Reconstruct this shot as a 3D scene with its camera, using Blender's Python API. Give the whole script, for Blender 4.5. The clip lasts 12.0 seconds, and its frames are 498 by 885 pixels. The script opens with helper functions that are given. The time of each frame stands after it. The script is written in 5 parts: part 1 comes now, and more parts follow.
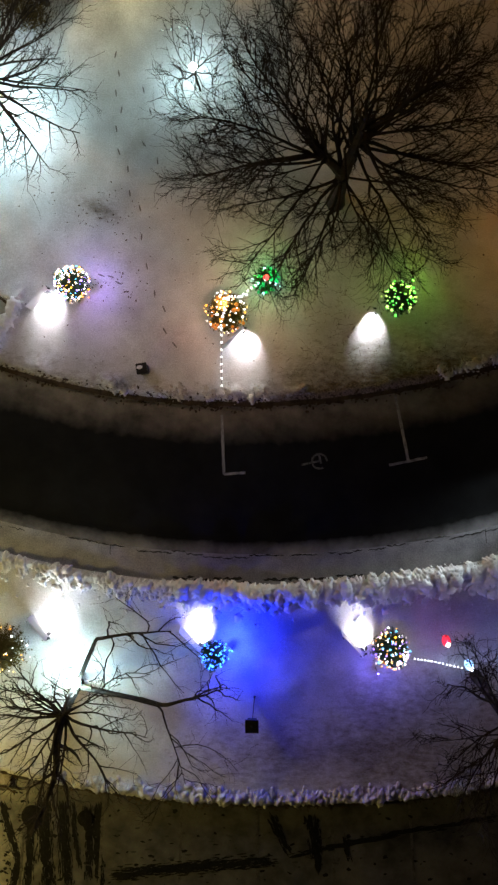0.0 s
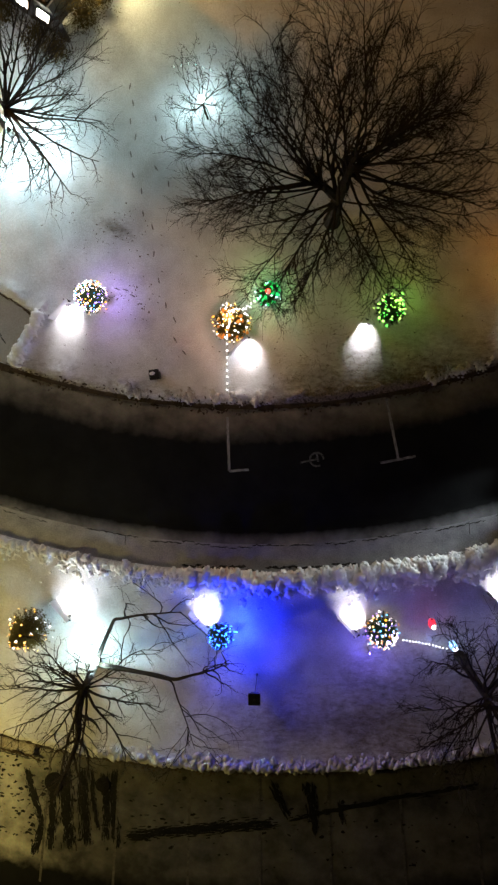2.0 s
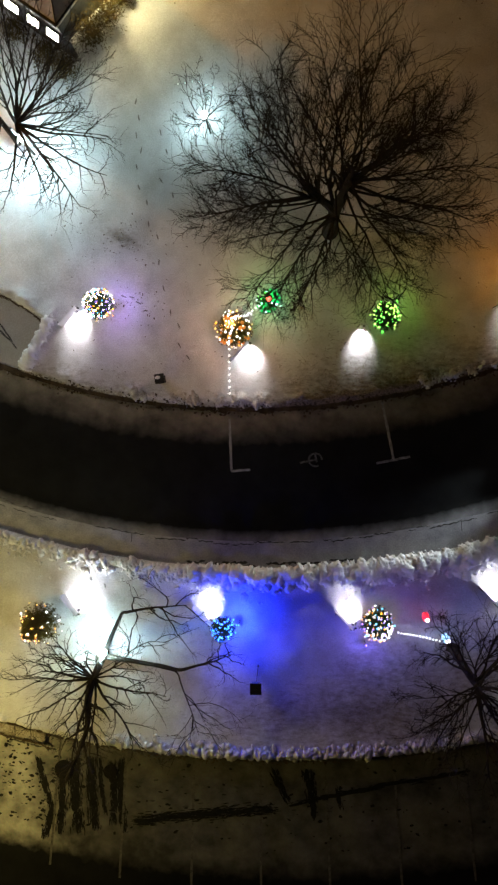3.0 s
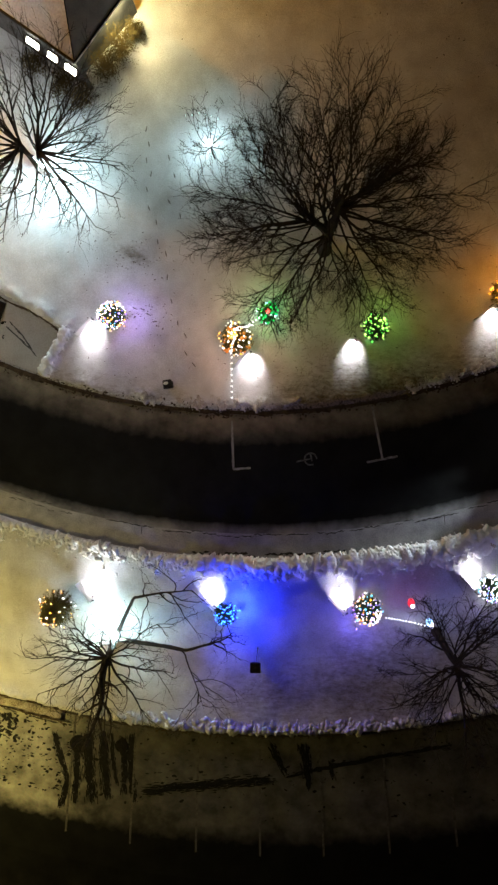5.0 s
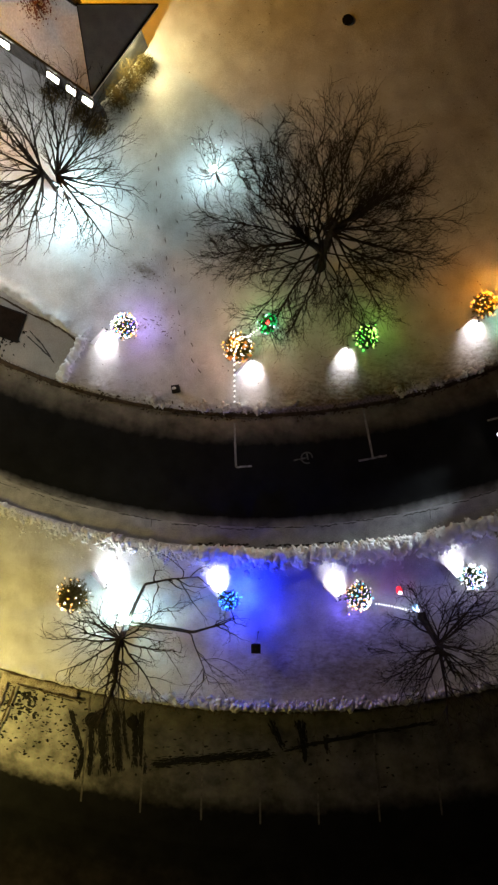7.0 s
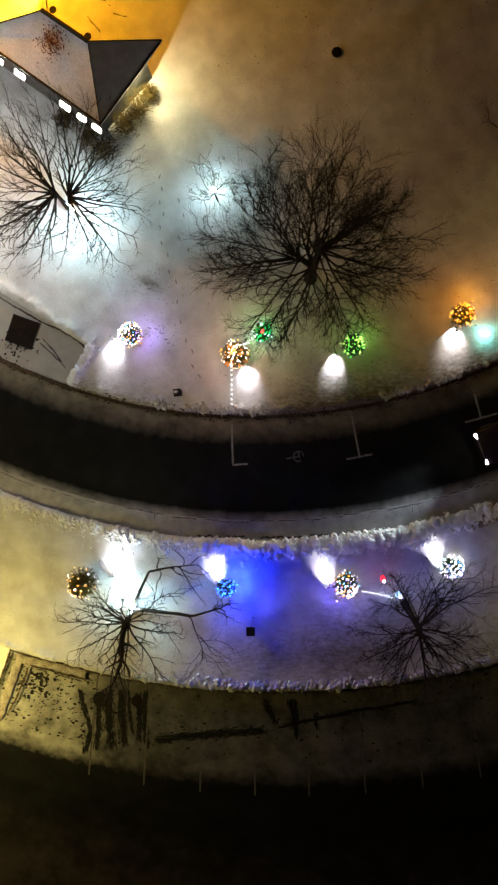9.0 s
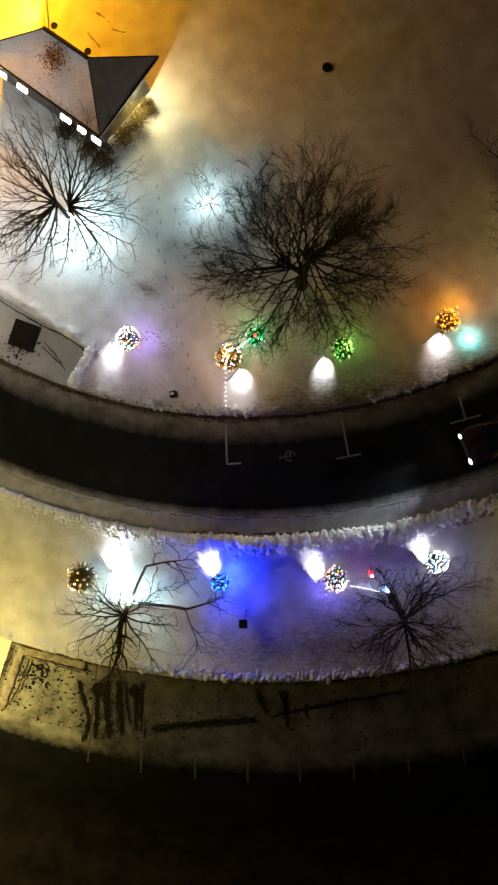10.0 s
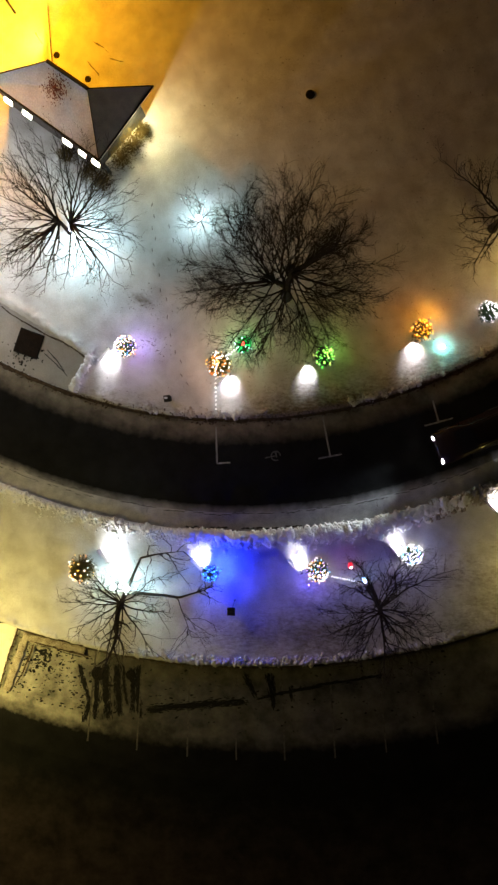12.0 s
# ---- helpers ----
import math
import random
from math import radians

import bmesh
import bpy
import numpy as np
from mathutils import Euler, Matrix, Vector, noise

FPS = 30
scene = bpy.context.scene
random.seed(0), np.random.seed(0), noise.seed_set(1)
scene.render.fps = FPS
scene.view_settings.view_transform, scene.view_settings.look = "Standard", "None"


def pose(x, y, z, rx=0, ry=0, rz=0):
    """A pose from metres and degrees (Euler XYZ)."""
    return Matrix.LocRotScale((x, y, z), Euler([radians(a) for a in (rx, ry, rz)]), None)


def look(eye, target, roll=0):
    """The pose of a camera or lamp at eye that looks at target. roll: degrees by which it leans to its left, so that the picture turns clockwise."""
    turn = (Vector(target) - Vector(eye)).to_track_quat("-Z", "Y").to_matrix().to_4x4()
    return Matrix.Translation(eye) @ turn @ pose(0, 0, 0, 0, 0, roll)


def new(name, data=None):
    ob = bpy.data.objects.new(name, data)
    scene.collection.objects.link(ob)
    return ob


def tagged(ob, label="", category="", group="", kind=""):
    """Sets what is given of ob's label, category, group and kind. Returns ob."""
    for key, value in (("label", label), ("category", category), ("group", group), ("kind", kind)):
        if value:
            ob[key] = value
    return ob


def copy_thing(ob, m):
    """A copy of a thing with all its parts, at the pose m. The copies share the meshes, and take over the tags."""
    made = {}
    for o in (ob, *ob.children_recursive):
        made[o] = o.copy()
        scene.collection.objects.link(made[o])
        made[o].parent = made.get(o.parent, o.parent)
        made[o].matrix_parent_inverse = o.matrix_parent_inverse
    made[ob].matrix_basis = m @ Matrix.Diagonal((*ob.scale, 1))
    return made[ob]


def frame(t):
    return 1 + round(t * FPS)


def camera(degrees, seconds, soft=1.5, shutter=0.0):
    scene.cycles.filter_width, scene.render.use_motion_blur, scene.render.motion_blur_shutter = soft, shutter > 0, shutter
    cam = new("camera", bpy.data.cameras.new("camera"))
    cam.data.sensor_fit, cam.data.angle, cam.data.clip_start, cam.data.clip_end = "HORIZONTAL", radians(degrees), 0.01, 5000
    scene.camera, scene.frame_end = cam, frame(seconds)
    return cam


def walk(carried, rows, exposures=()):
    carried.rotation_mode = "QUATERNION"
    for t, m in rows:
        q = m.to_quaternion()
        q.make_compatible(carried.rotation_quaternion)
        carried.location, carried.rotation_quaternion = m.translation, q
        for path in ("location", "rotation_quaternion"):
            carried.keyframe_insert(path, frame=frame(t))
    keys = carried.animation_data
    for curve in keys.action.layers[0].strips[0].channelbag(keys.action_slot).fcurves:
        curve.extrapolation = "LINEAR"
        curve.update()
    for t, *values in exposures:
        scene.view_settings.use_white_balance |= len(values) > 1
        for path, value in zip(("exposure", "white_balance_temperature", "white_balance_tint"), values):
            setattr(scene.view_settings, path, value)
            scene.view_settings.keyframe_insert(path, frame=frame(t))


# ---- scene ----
# A drone climbs straight up over a snowy lawn with lit Christmas trees beside a curved road, at night.
cam = camera(46.0, 12.0, soft=2.5)
ROWS = [  # seconds, place, turn
    (0.0, 1.057, 0.341, 20.443, -0.97, 2.91, -0.25),
    (0.5, 1.130, 0.366, 20.910, -1.05, 3.13, -0.29),
    (1.0, 1.187, 0.394, 21.373, -1.12, 3.30, -0.27),
    (1.5, 1.224, 0.452, 21.844, -1.24, 3.41, -0.21),
    (2.0, 1.254, 0.533, 22.305, -1.42, 3.49, -0.21),
    (2.5, 1.263, 0.612, 22.775, -1.54, 3.51, -0.24),
    (3.0, 1.268, 0.675, 23.251, -1.60, 3.51, -0.25),
    (5.0, 1.394, 0.783, 25.284, -1.67, 3.58, -0.14),
    (5.5, 1.416, 0.808, 25.827, -1.66, 3.61, -0.16),
    (6.0, 1.446, 0.810, 26.395, -1.61, 3.64, -0.18),
    (6.5, 1.490, 0.814, 26.933, -1.59, 3.67, -0.14),
    (7.0, 1.550, 0.817, 27.489, -1.59, 3.74, -0.11),
    (9.0, 2.018, 0.850, 29.698, -1.57, 3.98, -0.01),
    (9.5, 2.224, 0.865, 30.264, -1.55, 3.99, 0.04),
    (10.0, 2.458, 0.885, 30.820, -1.57, 4.01, 0.08),
    (10.5, 2.693, 0.927, 31.387, -1.60, 4.05, 0.09),
    (11.0, 2.933, 0.967, 31.950, -1.62, 4.11, 0.12),
    (11.5, 3.169, 1.013, 32.506, -1.64, 4.17, 0.14),
    (12.0, 3.395, 1.065, 33.053, -1.68, 4.24, 0.14),
]
walk(cam, [(t, pose(x, y, z, rx, ry, rz)) for t, x, y, z, rx, ry, rz in ROWS],
     exposures=((0.0, 0.30), (3.0, 0.33), (5.0, 0.43), (7.0, 0.49), (12.0, 0.53)))

# ------------------------------------------------------------------ night sky
world = bpy.data.worlds.new("night_sky")
scene.world = world
world.use_nodes = True
world.node_tree.nodes["Background"].inputs["Color"].default_value = (1.0, 0.74, 0.60, 1)
world.node_tree.nodes["Background"].inputs["Strength"].default_value = 0.0044


def lamp(name, place, watts, color, radius=0.05):
    data = bpy.data.lights.new(name, "POINT")
    data.energy, data.color, data.shadow_soft_size = watts, color, radius
    ob = new(name, data)
    ob.location = place
    return ob


def spot(name, eye, target, watts, color, degrees, blend=0.4, radius=0.05):
    data = bpy.data.lights.new(name, "SPOT")
    data.energy, data.color, data.shadow_soft_size = watts, color, radius
    data.spot_size, data.spot_blend = radians(degrees), blend
    ob = new(name, data)
    ob.matrix_world = look(eye, target)
    return ob


COOL, WHITE, AMBER, STRAW = (0.62, 0.95, 1.0), (1.0, 0.96, 0.95), (1.0, 0.405, 0.010), (1.0, 0.77, 0.20)


# ------------------------------------------------------------------ materials
def mat(name, rough=0.8, metal=0.0):
    m = bpy.data.materials.new(name)
    m.use_nodes = True
    b = m.node_tree.nodes["Principled BSDF"]
    b.inputs["Roughness"].default_value, b.inputs["Metallic"].default_value = rough, metal
    b.inputs["Specular IOR Level"].default_value = 0.5 if rough < 0.6 else 0.15
    return m, m.node_tree.nodes, m.node_tree.links, b


def surface(name, c1, c2, scale=3.0, fine=40.0, rough=0.8, bump=0.3, dist=0.02, metal=0.0, low=0.35, high=0.65, mottle=0.5):
    """Two colours mixed by coarse and fine noise, with a fine relief."""
    m, n, l, b = mat(name, rough, metal)
    pos = n.new("ShaderNodeNewGeometry").outputs["Position"]
    a, f = n.new("ShaderNodeTexNoise"), n.new("ShaderNodeTexNoise")
    a.inputs["Scale"].default_value, a.inputs["Detail"].default_value = scale, 5
    f.inputs["Scale"].default_value, f.inputs["Detail"].default_value = fine, 3
    for t in (a, f):
        l.new(pos, t.inputs["Vector"])
    mixf = n.new("ShaderNodeMix")
    mixf.inputs[0].default_value = 1 - mottle
    l.new(f.outputs["Fac"], mixf.inputs[2])
    l.new(a.outputs["Fac"], mixf.inputs[3])
    ramp = n.new("ShaderNodeValToRGB")
    ramp.color_ramp.elements[0].position, ramp.color_ramp.elements[1].position = low, high
    ramp.color_ramp.elements[0].color, ramp.color_ramp.elements[1].color = (*c1, 1), (*c2, 1)
    l.new(mixf.outputs[0], ramp.inputs["Fac"])
    l.new(ramp.outputs["Color"], b.inputs["Base Color"])
    bp = n.new("ShaderNodeBump")
    bp.inputs["Strength"].default_value, bp.inputs["Distance"].default_value = bump, dist
    l.new(mixf.outputs[0], bp.inputs["Height"])
    l.new(bp.outputs["Normal"], b.inputs["Normal"])
    return m


def glowing(name, color, strength):
    m, n, l, b = mat(name, 0.4)
    b.inputs["Base Color"].default_value = (*color, 1)
    b.inputs["Emission Color"].default_value = (*color, 1)
    b.inputs["Emission Strength"].default_value = strength
    return m


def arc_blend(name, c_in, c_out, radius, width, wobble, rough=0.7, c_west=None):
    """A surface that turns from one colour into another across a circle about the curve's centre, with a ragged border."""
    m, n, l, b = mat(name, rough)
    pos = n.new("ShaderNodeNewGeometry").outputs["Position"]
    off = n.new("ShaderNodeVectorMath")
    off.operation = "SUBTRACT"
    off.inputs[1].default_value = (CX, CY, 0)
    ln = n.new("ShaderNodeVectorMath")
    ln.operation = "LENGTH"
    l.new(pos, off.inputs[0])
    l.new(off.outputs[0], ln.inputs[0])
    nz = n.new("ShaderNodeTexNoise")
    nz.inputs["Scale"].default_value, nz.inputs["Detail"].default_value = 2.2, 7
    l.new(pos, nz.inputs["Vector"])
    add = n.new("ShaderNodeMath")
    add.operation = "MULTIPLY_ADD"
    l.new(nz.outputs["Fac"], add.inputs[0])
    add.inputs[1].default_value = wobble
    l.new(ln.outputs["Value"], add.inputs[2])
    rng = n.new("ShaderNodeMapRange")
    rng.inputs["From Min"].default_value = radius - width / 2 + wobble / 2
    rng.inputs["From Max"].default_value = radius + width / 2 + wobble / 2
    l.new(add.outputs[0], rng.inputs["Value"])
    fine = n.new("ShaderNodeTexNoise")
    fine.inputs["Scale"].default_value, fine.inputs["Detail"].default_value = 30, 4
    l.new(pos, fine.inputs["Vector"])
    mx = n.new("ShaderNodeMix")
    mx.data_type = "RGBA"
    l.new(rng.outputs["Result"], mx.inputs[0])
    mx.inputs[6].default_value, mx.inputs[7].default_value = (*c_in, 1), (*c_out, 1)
    if c_west:   # paler inner colour west of about x = -8
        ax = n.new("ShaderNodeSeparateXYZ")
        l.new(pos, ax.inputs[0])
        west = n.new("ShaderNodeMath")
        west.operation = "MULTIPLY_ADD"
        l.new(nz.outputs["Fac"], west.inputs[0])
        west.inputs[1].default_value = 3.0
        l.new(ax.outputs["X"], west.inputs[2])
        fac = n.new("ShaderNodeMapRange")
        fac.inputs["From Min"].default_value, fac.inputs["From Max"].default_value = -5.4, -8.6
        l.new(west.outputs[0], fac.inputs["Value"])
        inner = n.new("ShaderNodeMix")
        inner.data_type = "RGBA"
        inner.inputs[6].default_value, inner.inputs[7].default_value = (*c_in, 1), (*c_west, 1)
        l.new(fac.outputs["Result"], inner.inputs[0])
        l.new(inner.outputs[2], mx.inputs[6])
    mul = n.new("ShaderNodeMix")
    mul.data_type, mul.blend_type = "RGBA", "MULTIPLY"
    mul.inputs[0].default_value = 0.5
    l.new(mx.outputs[2], mul.inputs[6])
    l.new(fine.outputs["Color"], mul.inputs[7])
    broad = n.new("ShaderNodeTexNoise")
    broad.inputs["Scale"].default_value, broad.inputs["Detail"].default_value, broad.inputs["Roughness"].default_value = 0.7, 8, 0.65
    l.new(pos, broad.inputs["Vector"])
    tone = n.new("ShaderNodeMapRange")
    tone.inputs["From Min"].default_value, tone.inputs["From Max"].default_value = 0.34, 0.64
    tone.inputs["To Min"].default_value, tone.inputs["To Max"].default_value = 0.35, 1.15
    l.new(broad.outputs["Fac"], tone.inputs["Value"])
    worn = n.new("ShaderNodeVectorMath")
    worn.operation = "SCALE"
    l.new(mul.outputs[2], worn.inputs[0])
    l.new(tone.outputs["Result"], worn.inputs["Scale"])
    l.new(worn.outputs[0], b.inputs["Base Color"])
    bp = n.new("ShaderNodeBump")
    bp.inputs["Strength"].default_value, bp.inputs["Distance"].default_value = 0.4, 0.015
    l.new(fine.outputs["Fac"], bp.inputs["Height"])
    l.new(bp.outputs["Normal"], b.inputs["Normal"])
    return m


CX, CY = 0.0, 31.0  # the centre about which road, kerbs and snow rows curve
R_KERB, R_GUTTER, R_WALK, R_BANK, R_LOT, R_LANE = 29.65, 34.85, 34.9, 35.95, 43.75, 48.3



def lawn_snow():
    """Snow turned brown, in ragged patches, where the mesh's "bare" value is high: turf, and some tree shade."""
    m = surface("snow", (0.50, 0.49, 0.50), (0.84, 0.85, 0.88), 0.9, 26, 0.65, 0.55, 0.03)
    n, l = m.node_tree.nodes, m.node_tree.links
    b = n["Principled BSDF"]
    snow = b.inputs["Base Color"].links[0].from_socket
    pos = n.new("ShaderNodeNewGeometry").outputs["Position"]
    stretch = n.new("ShaderNodeMapping")
    stretch.inputs["Scale"].default_value = (0.8, 1.5, 1.0)
    l.new(pos, stretch.inputs["Vector"])
    grain = n.new("ShaderNodeTexNoise")
    grain.inputs["Scale"].default_value, grain.inputs["Detail"].default_value, grain.inputs["Roughness"].default_value = 4.5, 9, 0.66
    l.new(stretch.outputs[0], grain.inputs["Vector"])
    bare = n.new("ShaderNodeAttribute")
    bare.attribute_name = "bare"
    add = n.new("ShaderNodeMath")
    l.new(bare.outputs["Fac"], add.inputs[0])
    l.new(grain.outputs["Fac"], add.inputs[1])
    rng = n.new("ShaderNodeMapRange")
    rng.inputs["From Min"].default_value, rng.inputs["From Max"].default_value = 0.70, 1.22
    l.new(add.outputs[0], rng.inputs["Value"])
    turf = n.new("ShaderNodeValToRGB")
    turf.color_ramp.elements[0].position, turf.color_ramp.elements[1].position = 0.35, 0.7
    turf.color_ramp.elements[0].color, turf.color_ramp.elements[1].color = (0.07, 0.05, 0.03, 1), (0.30, 0.24, 0.16, 1)
    fine = n.new("ShaderNodeTexNoise")
    fine.inputs["Scale"].default_value, fine.inputs["Detail"].default_value = 22, 5
    l.new(pos, fine.inputs["Vector"])
    l.new(fine.outputs["Fac"], turf.inputs["Fac"])
    mx = n.new("ShaderNodeMix")
    mx.data_type = "RGBA"
    l.new(rng.outputs["Result"], mx.inputs[0])
    l.new(snow, mx.inputs[6])
    l.new(turf.outputs["Color"], mx.inputs[7])
    l.new(mx.outputs[2], b.inputs["Base Color"])
    return m


SNOW = lawn_snow()
SNOW_LUMP = surface("lumpy_snow", (0.74, 0.75, 0.77), (0.91, 0.92, 0.94), 3, 30, 0.6, 0.5, 0.03)
SNOW_ROW = surface("old_row_snow", (0.405, 0.400, 0.385), (0.651, 0.644, 0.623), 3, 30, 0.65, 0.5, 0.03)
SNOW_GREY = surface("greyed_snow", (0.32, 0.29, 0.26), (0.72, 0.69, 0.65), 4, 24, 0.75, 0.6, 0.03)
SNOW_DIRTY = surface("dirty_snow", (0.16, 0.12, 0.085), (0.62, 0.58, 0.53), 2.4, 22, 0.75, 0.6, 0.03)
STREAK = surface("melted_streak", (0.006, 0.006, 0.006), (0.022, 0.021, 0.020), 2.5, 14, 0.7, 0.4, 0.01)
BAYPAINT = surface("bay_line_paint", (0.05, 0.048, 0.045), (0.16, 0.15, 0.14), 5, 30, 0.7, 0.2, 0.005)
SLUSH = surface("half_melted_slush", (0.12, 0.105, 0.085), (0.28, 0.25, 0.21), 1.5, 9, 0.8, 0.4, 0.01)
SOIL = surface("bare_soil", (0.03, 0.022, 0.015), (0.12, 0.085, 0.055), 4, 35, 0.95, 0.8, 0.03)
PEAT = surface("damp_peat", (0.006, 0.004, 0.003), (0.020, 0.012, 0.008), 3, 30, 0.95, 0.5, 0.01)
WET = surface("wet_slush", (0.015, 0.014, 0.013), (0.06, 0.055, 0.05), 3, 30, 0.5, 0.4, 0.01)
FOOT_SHADE = surface("shaded_trodden_snow", (0.10, 0.098, 0.095), (0.32, 0.31, 0.30), 5, 40, 0.8, 0.4, 0.02)
GUTTER = arc_blend("gutter_slush", (0.011, 0.011, 0.012), (0.50, 0.49, 0.51), 34.72, 0.55, 0.25, 0.8)
DRIVE = surface("swept_driveway", (0.30, 0.285, 0.26), (0.50, 0.48, 0.45), 1.1, 16, 0.8, 0.4, 0.01, low=0.25, high=0.75)
PAVESNOW = surface("grey_pavement_snow", (0.26, 0.26, 0.28), (0.52, 0.52, 0.545), 1.8, 20, 0.8, 0.5, 0.015)
DARKGROUND = surface("dark_winter_grass", (0.02, 0.017, 0.012), (0.09, 0.07, 0.05), 1.2, 15, 0.95, 0.8, 0.05)
PAINT = surface("worn_road_paint", (0.10, 0.10, 0.10), (0.42, 0.42, 0.41), 5, 30, 0.7, 0.2, 0.005)
BARK = surface("bark", (0.014, 0.011, 0.009), (0.055, 0.045, 0.036), 5, 45, 0.95, 0.9, 0.02)
NEEDLE = surface("fir_needles", (0.02, 0.042, 0.018), (0.07, 0.12, 0.05), 6, 40, 0.8, 0.3, 0.01)
NEEDLE_OLIVE = surface("olive_fir_needles", (0.07, 0.06, 0.02), (0.19, 0.16, 0.05), 6, 40, 0.8, 0.3, 0.01)
NEEDLE_DRY = surface("brown_fir_needles", (0.09, 0.07, 0.018), (0.30, 0.22, 0.06), 6, 40, 0.8, 0.3, 0.01)
BLACKMETAL = surface("black_metal", (0.012, 0.012, 0.013), (0.035, 0.035, 0.036), 4, 50, 0.5, 0.15, 0.003, 0.3)
IRON = surface("cast_iron", (0.007, 0.006, 0.006), (0.022, 0.020, 0.018), 5, 40, 0.7, 0.5, 0.008, 0.2)
WHITEBOARD = surface("white_sign_sheet", (0.74, 0.74, 0.74), (0.82, 0.82, 0.82), 2, 30, 0.5, 0.05, 0.002)
ROOFSNOW = surface("snow_on_roof", (0.52, 0.50, 0.54), (0.80, 0.79, 0.83), 0.7, 12, 0.75, 0.3, 0.03)
SHINGLE = surface("dark_shingles", (0.40, 0.34, 0.32), (0.60, 0.53, 0.49), 2, 30, 0.9, 0.5, 0.01)
SIDING = surface("dark_wall_boards", (0.04, 0.042, 0.045), (0.11, 0.11, 0.11), 2, 25, 0.8, 0.3, 0.01)
BRICKISH = surface("chimney_brick", (0.10, 0.035, 0.028), (0.22, 0.09, 0.07), 5, 35, 0.9, 0.6, 0.01)
BUSH = surface("dry_bush", (0.05, 0.036, 0.012), (0.16, 0.12, 0.042), 5, 30, 0.9, 0.5, 0.02)
CARPAINT = surface("dark_car_paint", (0.012, 0.006, 0.006), (0.02, 0.010, 0.010), 2, 60, 0.25, 0.05, 0.001)
GLASS = surface("dark_car_glass", (0.006, 0.006, 0.007), (0.010, 0.010, 0.011), 2, 20, 0.08, 0.0, 0.001)
RUBBER = surface("tyre_rubber", (0.010, 0.010, 0.010), (0.025, 0.025, 0.025), 8, 60, 0.9, 0.3, 0.003)
ROAD = arc_blend("asphalt_road", (0.46, 0.41, 0.34), (0.011, 0.011, 0.012), 30.35, 1.5, 0.5, 0.75)
VERGE = arc_blend("dim_verge", (0.011, 0.011, 0.012), (0.10, 0.075, 0.075), 55.0, 7.0, 3.0, 0.9)
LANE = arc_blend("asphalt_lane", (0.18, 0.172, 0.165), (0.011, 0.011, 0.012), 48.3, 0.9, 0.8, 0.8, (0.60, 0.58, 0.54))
WIN = glowing("lit_window", (1.0, 0.90, 0.64), 60.0)
HEAD = glowing("headlight_glow", (1.0, 0.98, 0.95), 30.0)
BULB = {
    "white": glowing("white_bulb", (1.0, 0.95, 0.92), 5.0), "warm": glowing("warm_bulb", (1.0, 0.55, 0.16), 3.0),
    "violet": glowing("violet_bulb", (0.36, 0.22, 1.0), 2.4), "blue": glowing("blue_bulb", (0.03, 0.12, 1.0), 9.0),
    "cyan": glowing("cyan_bulb", (0.12, 0.65, 1.0), 2.6), "green": glowing("green_bulb", (0.12, 1.0, 0.10), 3.5),
    "lime": glowing("lime_bulb", (0.55, 1.0, 0.18), 4.0), "amber": glowing("amber_bulb", (1.0, 0.36, 0.02), 3.4),
    "red": glowing("red_bulb", (1.0, 0.05, 0.05), 3.0), "teal": glowing("teal_bulb", (0.30, 1.0, 0.92), 14.0), "sea": glowing("sea_green_bulb", (0.25, 1.0, 0.85), 45.0),
}


EMERALD = glowing("lit_leaf_green", (0.01, 0.62, 0.16), 0.9)
SHRUBLEAF = surface("shrub_leaves", (0.02, 0.07, 0.02), (0.07, 0.20, 0.05), 6, 40, 0.7, 0.3, 0.01)
REDGLASS = glowing("red_lantern_glass", (1.0, 0.03, 0.06), 1.1)
ICE = glowing("pale_blue_lantern_glass", (0.35, 0.65, 1.0), 1.8)
ORNAMENT = glowing("orange_ornament", (0.9, 0.30, 0.04), 0.30)
GARLAND = {"white": glowing("white_garland_bulb", (0.9, 0.95, 1.0), 3.5), "cyan": glowing("pale_garland_bulb", (0.6, 0.95, 1.0), 3.5)}


# ------------------------------------------------------------------ mesh helpers
def obj(name, verts, faces, material, parent=None, label="", smooth=False):
    me = bpy.data.meshes.new(name)
    me.from_pydata([tuple(v) for v in verts], [], [tuple(f) for f in faces])
    for m in material if isinstance(material, (list, tuple)) else [material]:
        me.materials.append(m)
    if smooth:
        me.polygons.foreach_set("use_smooth", [True] * len(me.polygons))
    me.update()
    ob = new(name, me)
    if parent:
        ob.parent = parent
    if label:
        ob["label"] = label
    return ob


def part(name, bm, material, parent=None, label="", smooth=False):
    me = bpy.data.meshes.new(name)
    bm.to_mesh(me)
    bm.free()
    for m in material if isinstance(material, (list, tuple)) else [material]:
        me.materials.append(m)
    if smooth:
        me.polygons.foreach_set("use_smooth", [True] * len(me.polygons))
    ob = new(name, me)
    if parent:
        ob.parent = parent
    if label:
        ob["label"] = label
    return ob


def empty(name, place, turn=0.0):
    ob = new(name)
    ob.matrix_world = pose(*place, 0, 0, turn)
    ob.empty_display_size = 0.2
    return ob


def box(size, m=None, bevel=0.0):
    bm = bmesh.new()
    bmesh.ops.create_cube(bm, size=1.0, matrix=(m or Matrix()) @ Matrix.Diagonal((*size, 1)))
    if bevel:
        bmesh.ops.bevel(bm, geom=bm.edges[:], offset=bevel, segments=2, affect="EDGES")
    return bm


